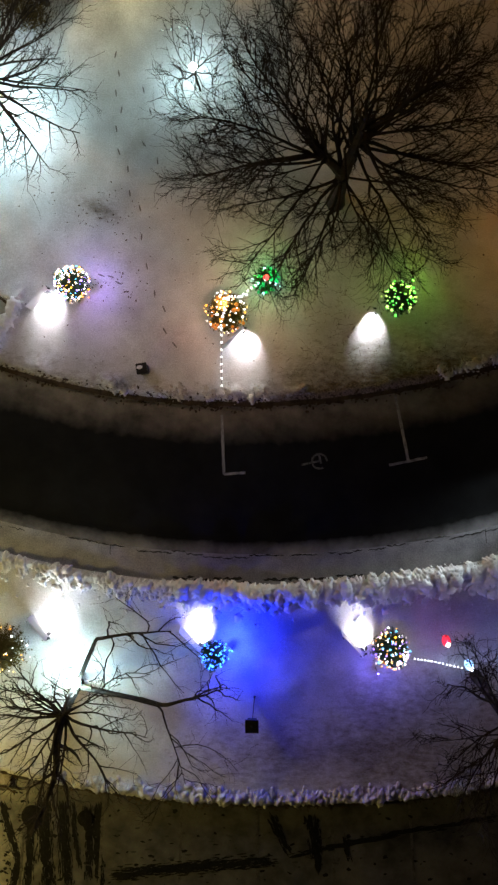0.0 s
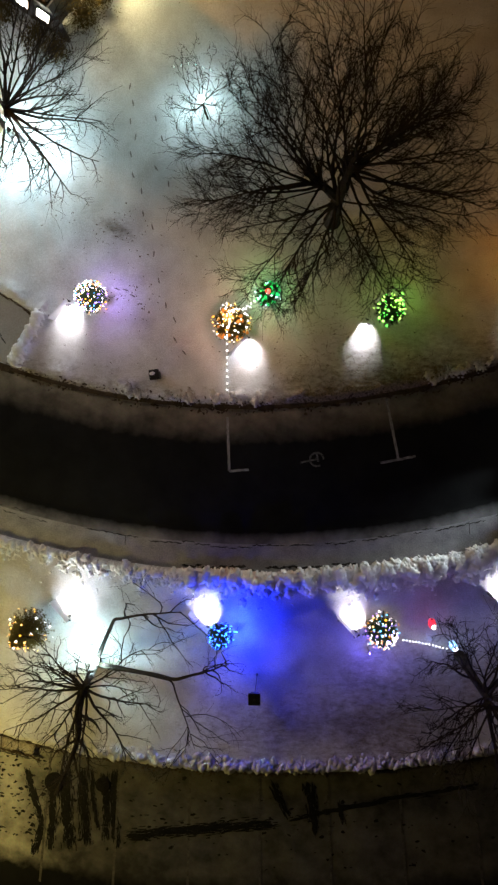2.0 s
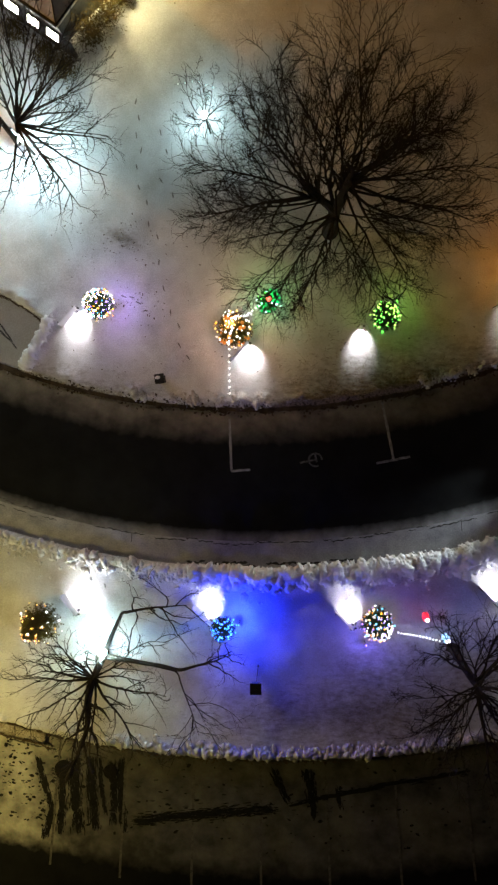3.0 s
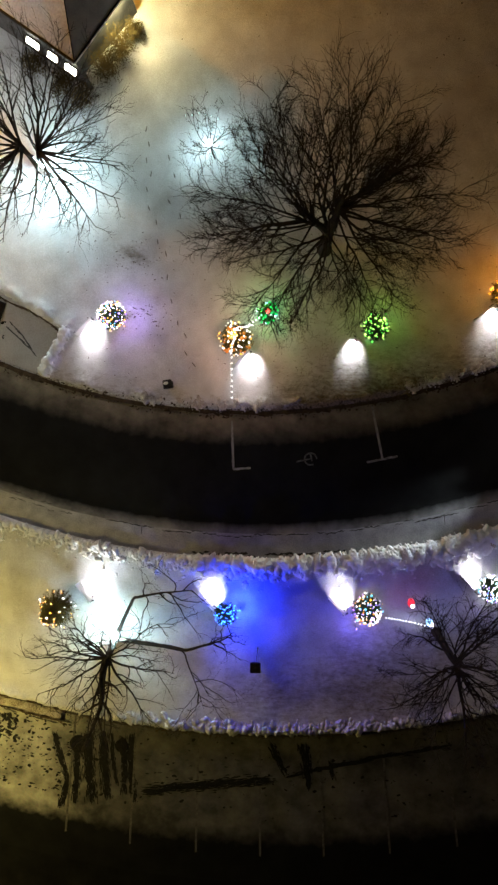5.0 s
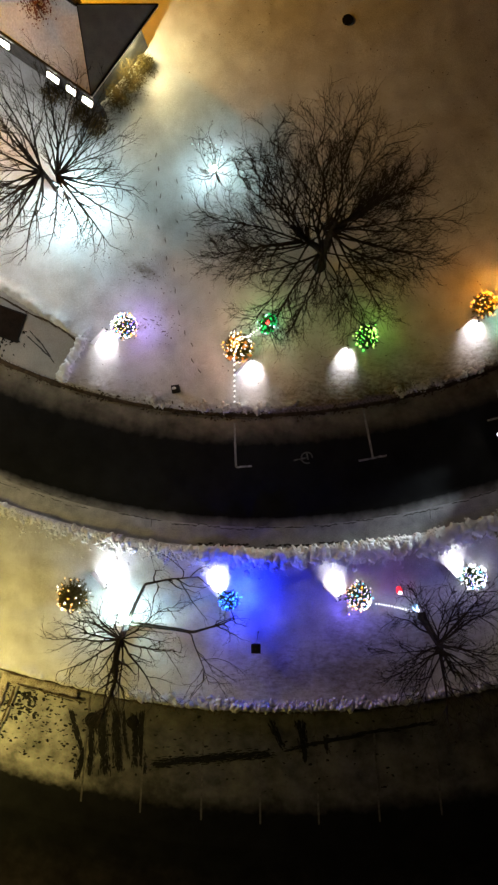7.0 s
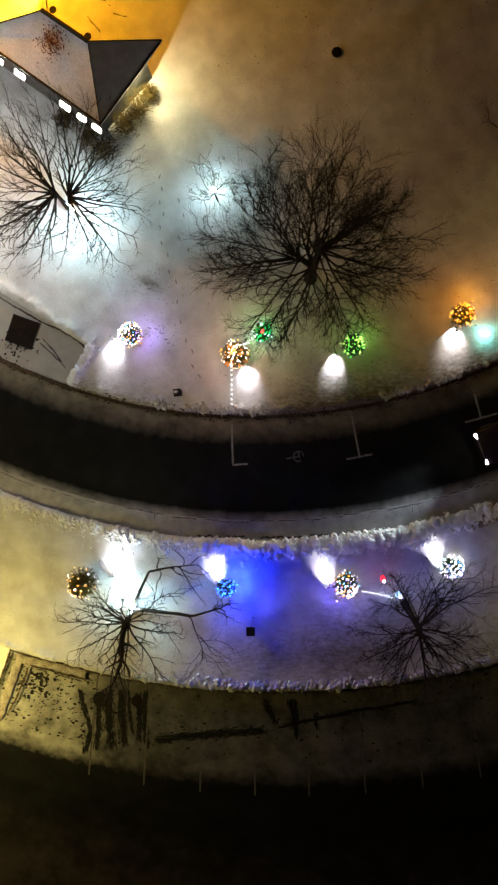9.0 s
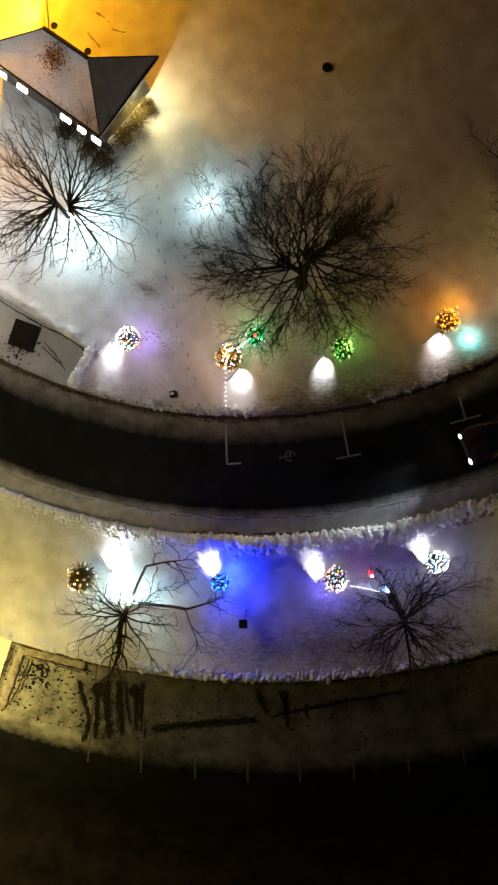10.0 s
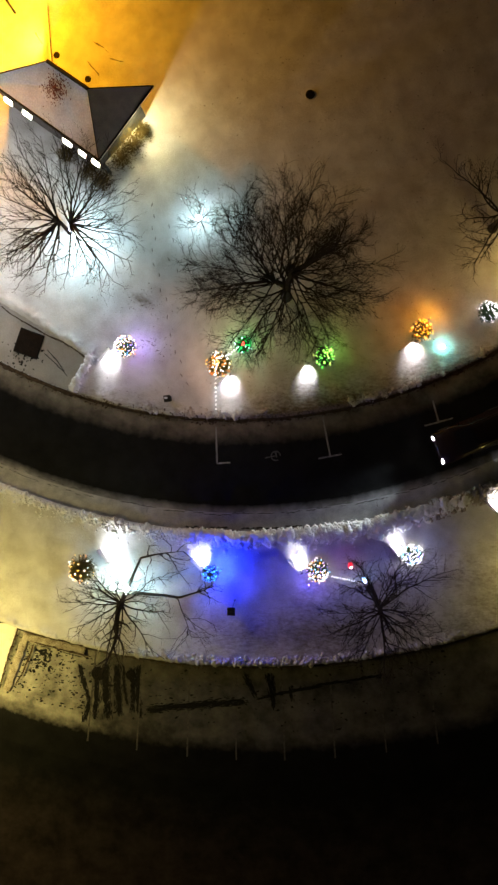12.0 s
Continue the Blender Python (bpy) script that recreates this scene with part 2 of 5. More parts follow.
def cyl(r1, r2, depth, m=None, sides=16):
    bm = bmesh.new()
    bmesh.ops.create_cone(bm, cap_ends=True, segments=sides, radius1=r1, radius2=r2, depth=depth, matrix=m or Matrix())
    return bm


def ball(r, m=None, sub=2):
    bm = bmesh.new()
    bmesh.ops.create_icosphere(bm, subdivisions=sub, radius=r, matrix=m or Matrix())
    return bm


def hashed(ix, iy, seed):
    h = (ix.astype(np.int64) * 374761393 + iy.astype(np.int64) * 668265263 + seed * 974711) & 0x7FFFFFFF
    h = ((h ^ (h >> 13)) * 1274126177) & 0x7FFFFFFF
    return ((h ^ (h >> 16)) & 0xFFFF) / 65535.0


def vnoise(x, y, seed=0):
    ix, iy = np.floor(x), np.floor(y)
    fx, fy = x - ix, y - iy
    fx, fy = fx * fx * (3 - 2 * fx), fy * fy * (3 - 2 * fy)
    a, b = hashed(ix, iy, seed), hashed(ix + 1, iy, seed)
    c, d = hashed(ix, iy + 1, seed), hashed(ix + 1, iy + 1, seed)
    return (a * (1 - fx) + b * fx) * (1 - fy) + (c * (1 - fx) + d * fx) * fy


def fbm(x, y, scale, seed=0, octaves=4):
    out, amp = 0, 0.5
    for k in range(octaves):
        out, amp = out + amp * (vnoise(x / scale, y / scale, seed + k) - 0.5), amp / 2
        scale = scale / 2.1
    return out


def arc_y(x, r):
    return CY - np.sqrt(np.maximum(r * r - (x - CX) ** 2, 1.0))


def on_arc(r, x):
    return Vector((x, float(arc_y(np.float64(x), r)), 0))


def grid(name, X, Y, Z, material, parent=None, smooth=True):
    ny, nx = X.shape
    verts = np.stack([X, Y, Z], -1).reshape(-1, 3)
    i = np.arange(ny * nx).reshape(ny, nx)
    faces = np.stack([i[:-1, :-1], i[:-1, 1:], i[1:, 1:], i[1:, :-1]], -1).reshape(-1, 4)
    me = bpy.data.meshes.new(name)
    me.vertices.add(len(verts))
    me.vertices.foreach_set("co", verts.ravel())
    me.loops.add(faces.size)
    me.loops.foreach_set("vertex_index", faces.ravel())
    me.polygons.add(len(faces))
    me.polygons.foreach_set("loop_start", np.arange(0, faces.size, 4))
    me.polygons.foreach_set("use_smooth", np.full(len(faces), smooth))
    me.materials.append(material)
    me.update(calc_edges=True)
    me.validate()
    ob = new(name, me)
    if parent:
        ob.parent = parent
    return ob


def band(name, r1, r2, z, material, x1=-60.0, x2=60.0, step=0.5, rows=2, wob=0.0, seed=3):
    """A strip of ground between two circles about the curve's centre."""
    a1, a2 = math.asin(max(-0.99, x1 / r2)), math.asin(min(0.99, x2 / r2))
    th = np.linspace(a1, a2, max(3, int(abs(a2 - a1) * r2 / step)))
    rr = np.linspace(r1, r2, rows)
    T, R = np.meshgrid(th, rr)
    if wob:
        R = R + wob * (vnoise(T * r2 / 0.35, R * 3, seed) - 0.5)
    X, Y = CX + R * np.sin(T), CY - R * np.cos(T)
    ob = grid(name, X, Y, np.full_like(X, z), material, smooth=False)
    ob.data.flip_normals()
    return ob


def tube(verts, faces, pts, radii, sides):
    """Appends a tapering tube along the points."""
    first = len(verts)
    for k, (p, r) in enumerate(zip(pts, radii)):
        d = (pts[min(k + 1, len(pts) - 1)] - pts[max(k - 1, 0)]).normalized()
        a = d.cross(Vector((0.31, 0.22, 0.93)) if abs(d.z) < 0.85 else Vector((1, 0, 0))).normalized()
        b = d.cross(a)
        for j in range(sides):
            q = 2 * math.pi * j / sides
            verts.append(p + (a * math.cos(q) + b * math.sin(q)) * r)
        if k:
            i = len(verts) - 2 * sides
            for j in range(sides):
                faces.append((i + j, i + (j + 1) % sides, i + sides + (j + 1) % sides, i + sides + j))
    faces.append(tuple(range(len(verts) - sides, len(verts))))


# ------------------------------------------------------------------ ground, road, pavement
tagged(obj("ground", [(-400, -400, -0.2), (400, -400, -0.2), (400, 400, -0.2), (-400, 400, -0.2)], [(0, 1, 2, 3)], DARKGROUND),
       "dark frozen winter ground beyond the lot", "ground", kind="structure")
tagged(band("road", R_KERB - 0.3, R_GUTTER + 0.2, 0.0, ROAD, -28.5, 28.5, rows=12), "black curved asphalt road with brown slush along its edge", "road", kind="structure")
gutter = band("gutter_snow", 34.3, 34.97, 0.008, GUTTER, -30, 30, 0.12, rows=6, wob=0.05)
for v in gutter.data.vertices:   # it rises to the pavement's edge
    v.co.z = 0.006 + 0.041 * min(1.0, max(0.0, (math.hypot(v.co.x - CX, v.co.y - CY) - 34.3) / 0.62))
tagged(gutter, "thin grey snow in the gutter", "gutter", kind="structure")
tagged(band("pavement", R_WALK, R_BANK + 0.8, 0.05, PAVESNOW, -30, 30, 0.12, rows=4, wob=0.02), "narrow pavement thinly covered with grey snow", "pavement", kind="structure")
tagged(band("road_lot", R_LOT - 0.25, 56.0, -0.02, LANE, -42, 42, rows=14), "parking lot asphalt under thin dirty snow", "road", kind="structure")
tagged(band("verge_south", 50.4, 90.0, -0.012, VERGE, -60, 60, rows=16), "dim dirty snow beyond the parking lot", "verge", kind="structure")
tagged(band("kerb_south", R_LOT - 0.02, R_LOT + 0.07, 0.05, WET, -36, 36, wob=0.06), "dark wet kerb along the parking lot", "kerb", kind="structure")
tagged(band("kerb_north", R_KERB - 0.10, R_KERB + 0.10, 0.06, SOIL, -27, 27, rows=3, wob=0.05), "dark soil and kerb edge along the lawn", "kerb", kind="structure")

# dark ragged line where the plough left the pavement's edge
def ragged(name, r, x1, x2, width, z, material, seed, gaps=0.25):
    verts, faces, x = [], [], x1
    rng = random.Random(seed)
    while x < x2:
        n = rng.randint(3, 8)
        base = r + rng.uniform(-0.08, 0.08)
        for k in range(n + 1):
            px, half = x + k * 0.09, width * (0.3 + 0.7 * rng.random()) * (0.25 if k in (0, n) else 1)
            off = base + rng.uniform(-0.03, 0.03)
            a, b = on_arc(off - half, px), on_arc(off + half, px)
            verts += [(a.x, a.y, z), (b.x, b.y, z)]
            if k:
                i = len(verts)
                faces.append((i - 4, i - 3, i - 1, i - 2))
        x += n * 0.09 + (rng.uniform(0.1, 0.5) if rng.random() < gaps else -0.03)
    return obj(name, verts, faces, material)


def stripe(name, a, b, width, z, material, seed=0, label="", parent=None):
    """A worn painted or melted stripe from a to b."""
    a, b = Vector((*a, z)), Vector((*b, z))
    n = max(2, int((b - a).length / 0.12))
    side = (b - a).normalized().cross(Vector((0, 0, 1)))
    rng = random.Random(seed)
    verts, faces = [], []
    for k in range(n + 1):
        p = a.lerp(b, k / n)
        w1, w2 = [width / 2 * rng.uniform(0.75, 1.1) for _ in range(2)]
        verts += [p + side * w1, p - side * w2]
        if k:
            i = len(verts)
            faces.append((i - 4, i - 2, i - 1, i - 3))
    return obj(name, verts, faces, material, parent, label)


tagged(ragged("soil_line", R_KERB + 0.06, -15, 15.5, 0.07, 0.012, SOIL, 6, 0.15), "ragged dark soil line under the lawn's edge", "soil line", kind="structure")
tagged(ragged("pavement_crack", 34.98, -6.5, 13.5, 0.030, 0.058, WET, 4, 0.10), "ragged dark melt line along the pavement edge", "melt line", kind="structure")
for k, r in enumerate((34.84, 35.06)):
    tagged(ragged("pavement_seam", r, -15.5, -9.2 + k, 0.022, 0.0585 + 0.001 * k, WET, 40 + k, 0.5), "broken dark seam along the pavement's kerb stones", "melt line", kind="structure")
for k, x in enumerate((-4.9, 8.1)):
    tagged(stripe("pavement_joint", on_arc(34.93, x)[:2], on_arc(35.3 + 0.1 * (k % 2), x * 1.004)[:2], 0.025, 0.0545, WET, 600 + k), "dark joint across the pavement", "joint", kind="structure")
tagged(ragged("lawn_edge", 35.82, -2.7, 4.0, 0.07, 0.058, WET, 9, 0.12), "dark gap between the pavement and the snow bank", "lawn edge", kind="structure")


# ------------------------------------------------------------------ snow lawns
def trail(points, step=0.42, seed=1):
    rng = random.Random(seed)
    out = []
    for (x1, y1), (x2, y2) in zip(points, points[1:]):
        d = math.hypot(x2 - x1, y2 - y1)
        for k in range(int(d / step)):
            f, side = k * step / d, (0.09 if k % 2 else -0.09)
            nx, ny = -(y2 - y1) / d, (x2 - x1) / d
            out.append((x1 + (x2 - x1) * f + nx * side + rng.uniform(-.05, .05), y1 + (y2 - y1) * f + ny * side + rng.uniform(-.05, .05),
                        math.atan2(y2 - y1, x2 - x1) + rng.uniform(-.3, .3)))
    return out


PRINTS = trail([(-4.5, 13.4), (-4.42, 10.1), (-3.95, 8.7), (-3.6, 7.2), (-3.4, 6.2), (-3.2, 5.2), (-2.85, 3.9), (-2.25, 2.4)], 0.62, 2)
PRINTS += trail([(-3.5, 12.2), (-3.45, 10.4), (-2.9, 8.8)], 0.75, 5)
PRINTS += trail([(-5.1, 5.9), (-3.9, 5.4)], 0.34, 6)


def dent(X, Y, Z, prints, depth=0.014):
    for x, y, a in prints:
        near = (np.abs(X - x) < 0.4) & (np.abs(Y - y) < 0.4)
        dx, dy = X[near] - x, Y[near] - y
        u, v = dx * math.cos(a) + dy * math.sin(a), -dx * math.sin(a) + dy * math.cos(a)
        q = (u / 0.19) ** 2 + (v / 0.09) ** 2
        Z[near] += -depth * np.exp(-q ** 1.5) + 0.006 * np.exp(-((q - 2.2) ** 2))


xs = np.concatenate([np.arange(-34, -15, 0.3), np.arange(-15, 16, 0.065), np.arange(16, 34.1, 0.3)])
ss = np.concatenate([np.arange(0.0, 0.9, 0.05), np.arange(0.9, 14, 0.07), np.arange(14, 28, 0.16)])
xs = xs[np.abs(xs) < 27.5]


def north_z(X, Y):
    """Height of the northern lawn's snow."""
    S = Y - arc_y(X, R_KERB)
    edge = np.clip(S / 0.25, 0, 1)
    Z = 0.03 + 0.13 * edge + 0.06 * fbm(X, Y, 3.0, 1) * np.clip(S, 0, 1) + 0.032 * fbm(X, Y, 0.5, 7)
    Z = Z + np.exp(-((S - 0.42) / 0.22) ** 2) * np.maximum(0, fbm(X, Y, 0.45, 21)) * 0.45 * (0.2 + vnoise(X / 2.2, Y * 0, 5))
    u = (X + 8.2) * 0.853 - (Y - 4.93) * 0.52
    v = (X + 8.2) * 0.52 + (Y - 4.93) * 0.853
    ridge = np.exp(-((u - 0.22) / 0.20) ** 2) * (v < 0.2) + 0.7 * np.exp(-((v - 0.25) / 0.3) ** 2) * (u < 0.1) * (0.4 + vnoise(X / 0.5, Y / 0.5, 3))
    lumps = 0.4 + 0.8 * vnoise(X / 0.3, Y / 0.3, 13) + 0.5 * vnoise(X / 0.13, Y / 0.13, 14)
    return np.where((u < 0) & (v < 0), 0.035 + 0.02 * fbm(X, Y, 0.7, 4), Z + 0.26 * ridge * (S > 0.15) * lumps)


def south_z(X, Y):
    """Height of the southern lawn's snow."""
    near, far = arc_y(X, R_BANK), arc_y(X, R_LOT)
    S = (Y - near) / (far - near)
    D, E = S * (R_LOT - R_BANK), (1 - S) * (R_LOT - R_BANK)
    Z = 0.10 + 0.05 * np.clip(D / 0.2, 0, 1) * np.clip(E / 0.2, 0, 1) + 0.10 * fbm(X, Y, 2.6, 31) + 0.05 * fbm(X, Y, 0.5, 37)
    rough = np.exp(-((D - 0.45) / 0.42) ** 2) * np.clip((X + 10) / 8, 0.2, 1)
    Z = Z + rough * (0.03 + np.maximum(0, fbm(X, Y, 0.4, 41)) * 0.45 + 0.07 * vnoise(X / 0.12, Y / 0.12, 42))
    Z = Z + np.exp(-((E - 0.28) / 0.24) ** 2) * (np.maximum(0, 0.10 + fbm(X, Y, 0.4, 43)) * 0.4 + 0.05 * vnoise(X / 0.12, Y / 0.12, 44))
    return np.where((D < 0.05) | (E < 0.05), 0.02, Z)


def lawn_z(xy):
    """Heights of the snow at many places."""
    xy = np.array(xy, float)
    return np.where(xy[:, 1] > -1, north_z(xy[:, 0], xy[:, 1]), south_z(xy[:, 0], xy[:, 1]))


def settled(points):
    """Places (x, y, z) with z taken as a height over the snow where the fourth value says so."""
    z = lawn_z([p[:2] for p in points])
    return [(p[0], p[1], p[2] + (h if len(p) > 3 else 0.0)) for p, h in zip(points, z)]


X, S = np.meshgrid(xs, ss)
Y = arc_y(X, R_KERB) + S
Z = north_z(X, Y)
dent(X, Y, Z, PRINTS)


def carry(ob, values):
    """Keeps a value for each vertex on the mesh."""
    layer = ob.data.attributes.new("bare", "FLOAT", "POINT")
    layer.data.foreach_set("value", np.asarray(values, np.float32).ravel())
    return ob


BARE_SHADE = 0.50 * np.exp(-S / 0.22) + 0.16 * np.exp(-S / 1.5)                       # along the kerb
BARE_SHADE += 0.44 * np.exp(-((X - 4.2) / 3.3) ** 4) * np.exp(-(S / 1.5) ** 2)         # worn ground by the parking bays
BARE_SHADE += 0.30 * np.exp(-((X - 9.6) / 3.2) ** 2) * np.exp(-((S - 0.6) / 0.7) ** 2)
BARE_SHADE += 0.50 * np.exp(-(((X + 5.1) * 0.9 - (Y - 8.1) * 0.42) / 0.85) ** 2 - (((X + 5.1) * 0.42 + (Y - 8.1) * 0.9) / 0.36) ** 2)
# under the large tree, turf and the tree's shade are browned in together
BARE_SHADE += 0.14 * vnoise(X / 2.7, Y / 2.7, 61) * np.exp(-S / 5) + 0.12 * np.exp(-((X - 5.0) / 4.0) ** 2 - ((Y - 5.5) / 3.0) ** 2) + np.clip((X + 2) / 5, 0, 1) * np.clip((Y - 6) / 4, 0, 1) * (0.05 + 0.10 * vnoise(X / 1.3, Y / 1.3, 63))
U, V = (X + 8.2) * 0.853 - (Y - 4.93) * 0.52, (X + 8.2) * 0.52 + (Y - 4.93) * 0.853
BARE_SHADE = np.where((U < 0) & (V < 0), 0.30 + 0.14 * vnoise(X / 0.8, Y / 0.8, 66), BARE_SHADE)   # the swept driveway
lawn = carry(grid("snow_lawn_north", X, Y, Z, SNOW), BARE_SHADE)
tagged(lawn, "wide snow-covered lawn with trails of footprints", "snow", kind="structure")

xs = np.concatenate([np.arange(-34, -15, 0.3), np.arange(-15, 16, 0.06), np.arange(16, 34.1, 0.3)])
ss = np.arange(0, 1.001, 0.0085)
X, S = np.meshgrid(xs, ss)
Y = arc_y(X, R_BANK) * (1 - S) + arc_y(X, R_LOT) * S
Z = south_z(X, Y)
E = (1 - S) * (R_LOT - R_BANK)
# the value rises towards the lot and the east, so the snow darkens there
lawn = carry(grid("snow_lawn_south", X, Y, Z, SNOW), 0.36 * np.exp(-E / 0.14) + (0.08 + 0.26 * np.clip(S * 1.8 - 0.4, 0, 1) * np.clip((X + 4) / 6, 0, 1)) * (0.5 + vnoise(X / 2.2, Y / 2.2, 62)))
tagged(lawn, "snow-covered lawn between the pavement and the parking lot", "snow", kind="structure")

xs = np.arange(-20.0, -8.25, 0.07)
top_y = 4.90 - (xs + 8.2) * 0.61
low_y = np.maximum(arc_y(xs, R_KERB) + 0.16, 4.96 + (xs + 8.2) * 1.64)
xs, top_y, low_y = xs[top_y > low_y + 0.02], top_y[top_y > low_y + 0.02], low_y[top_y > low_y + 0.02]
X, F = np.meshgrid(xs, np.linspace(0, 1, 40))
Y = low_y * (1 - F) + top_y * F
tagged(grid("driveway", X, Y, north_z(X, Y) + 0.016, DRIVE), "swept driveway under thin grey-brown snow", "driveway", kind="structure")

# flat dark patches paint the shade inside each trodden print
verts, faces = [], []
for (x, y, a), ground_z in zip(PRINTS, lawn_z([p[:2] for p in PRINTS])):
    c, s = math.cos(a), math.sin(a)
    i = len(verts)
    for k in range(8):
        q = k * math.pi / 4
        du, dv = 0.135 * math.cos(q), 0.028 * math.sin(q)
        verts.append((x + du * c - dv * s, y + du * s + dv * c, ground_z + 0.002))
    faces.append(range(i, i + 8))
tagged(obj("footprints", verts, faces, FOOT_SHADE), "trodden footprints, the shade of their hollows painted dark", "footprints", kind="stuff")


def clods(name, n, place, size, material, label, seed, flat=0.8):
    """Many small lumps, joined."""
    rng = random.Random(seed)
    base = bmesh.new()
    bmesh.ops.create_icosphere(base, subdivisions=2, radius=1.0)
    pts = [v.co.copy() for v in base.verts]
    tri = [[v.index for v in f.verts] for f in base.faces]
    base.free()
    verts, faces = [], []
    spots = [place(rng) for _ in range(n)]
    for p, scale in zip(settled([p for p, _ in spots]), [k for _, k in spots]):
        sx, sy, sz = [scale * rng.uniform(*size) for _ in range(3)]
        i, a = len(verts), rng.uniform(0, 6.28)
        seed_at = Vector((rng.uniform(0, 50), rng.uniform(0, 50), rng.uniform(0, 50)))
        for q in pts:
            k = 1.0 + 0.75 * noise.noise(q * 1.6 + seed_at) + 0.30 * noise.noise(q * 4.3 + seed_at) + rng.uniform(-0.10, 0.10)
            qx, qy = q.x * sx * k, q.y * sy * k
            verts.append((p[0] + qx * math.cos(a) - qy * math.sin(a), p[1] + qx * math.sin(a) + qy * math.cos(a), p[2] + q.z * sz * k * flat))
        faces += [[i + j for j in f] for f in tri]
    return tagged(obj(name, verts, faces, material, smooth=True), label, name.replace("_", " "), kind="stuff")


def flecks(name, n, place, size, material, label, seed, turn=(0, 3.14)):
    """Many flat ragged patches lying on the surface."""
    rng = random.Random(seed)
    verts, faces = [], []
    for k, (x, y, z) in enumerate(settled([place(rng) for _ in range(n)])):
        a, ln = rng.uniform(*turn), rng.uniform(*size)
        wd, i = ln * rng.uniform(0.25, 0.8), len(verts)
        for j in range(8):
            q = j * math.pi / 4
            du, dv = ln * math.cos(q) * rng.uniform(.5, 1.25), wd * math.sin(q) * rng.uniform(.5, 1.25)
            verts.append((x + du * math.cos(a) - dv * math.sin(a), y + du * math.sin(a) + dv * math.cos(a), z + 0.0002 * (k % 20)))
        faces.append(range(i, i + 8))
    return tagged(obj(name, verts, faces, material), label, name.replace("_", " "), kind="stuff")


def on_lawn(x, y, up):
    return (x, y, up, 1)


def at_bank(rng):
    x = rng.uniform(-15, 12)
    d = min(1.3, rng.expovariate(3.4))
    p = on_arc(R_BANK + 0.10 + d, x)
    return on_lawn(p.x, p.y, rng.uniform(0.0, 0.05)), (1.0 - 0.45 * d) * (0.45 + 0.75 * rng.random() ** 2) * (0.7 if x < -2.5 else 1.0)


def at_front(rng):
    x = rng.triangular(-11, 13.5, 9)
    d = abs(rng.gauss(0, 0.32))
    p = on_arc(R_BANK + 0.12 + d, x)
    return on_lawn(p.x, p.y, rng.uniform(-0.04, 0.12)), (0.4 + 0.65 * rng.random() ** 1.5) * (0.50 if x < -4.5 else 0.62 if x < -2.5 else 1.0)


def at_rubble(rng):
    p = on_arc(R_BANK + 0.1 + abs(rng.gauss(0, 0.4)), rng.triangular(9.5, 16.5, 14.5))
    return on_lawn(p.x, p.y, 0.0), 0.4 + 0.6 * rng.random()


def at_row(rng):
    x = rng.triangular(-8.0, 13, -4)
    p = on_arc(R_LOT - 0.14 - abs(rng.gauss(0, 0.22)), x)
    return on_lawn(p.x, p.y, 0.01), 0.4 + 0.5 * rng.random() ** 2


def at_kerb(rng):
    spots = (-5.2, -4.3, -2.6, -1.2, 0.2, 7.2, 8.0, 9.4, 10.2, 11.4, 13.0)
    x = rng.choice(spots) + rng.gauss(0, 0.35)
    p = on_arc(R_KERB - 0.18 - abs(rng.gauss(0, 0.14)), x)
    return on_lawn(p.x, p.y, 0.02), 0.35 + 0.6 * rng.random() ** 2


def at_end(rng):
    u, v = rng.gauss(0.10, 0.05), -rng.uniform(0, 2.0)
    x, y = -8.2 + 0.853 * u + 0.52 * v, 4.93 - 0.52 * u + 0.853 * v
    return on_lawn(x, y, 0.0), 0.35 + 0.4 * rng.random()


def at_kerb_line(rng):
    p = on_arc(R_KERB + rng.gauss(0.0, 0.13), rng.uniform(-15, 15.5))
    return (p.x, p.y, 0.03) if p.y < float(arc_y(np.float64(p.x), R_KERB)) else on_lawn(p.x, p.y, 0.012)


def at_edge(rng):
    p = on_arc(R_LOT + rng.gauss(0.02, 0.07), rng.uniform(-9.5, 14))
    return (p.x, p.y, 0.062)


def heaped(name, X, Y, Z, spots, material, label, seed, rough=0.55, tall=0.85):
    """Ploughed snow: rounded lumps (place, radius, stretch, turn, height) grown together over the ground Z, on columns of one x each."""
    cols = X[0]
    for x, y, r, stretch, turn, up in spots:
        i, j = np.searchsorted(cols, (x - r * 1.6, x + r * 1.6))
        dx, dy = X[:, i:j] - x, Y[:, i:j] - y
        u, v = dx * math.cos(turn) + dy * math.sin(turn), -dx * math.sin(turn) + dy * math.cos(turn)
        q = np.hypot(u / stretch, v) / r * (1 + rough * (vnoise(X[:, i:j] / 0.06, Y[:, i:j] / 0.07, seed) - 0.5))
        dome = up + r * tall * np.sqrt(np.clip(1 - q * q, 0, 1)) - 0.25 * r
        Z[:, i:j] = np.where(q < 1, np.maximum(Z[:, i:j], dome), Z[:, i:j])
    Z += 0.02 * (vnoise(X / 0.05, Y / 0.05, seed + 1) - 0.5)
    return tagged(grid(name, X, Y, Z, material), label, name.replace("_", " "), kind="stuff")


def arc_grid(x1, x2, r1, r2, step):
    X, R = np.meshgrid(np.arange(x1, x2, step), np.arange(r2, r1, -step))
    return X, arc_y(X, R)


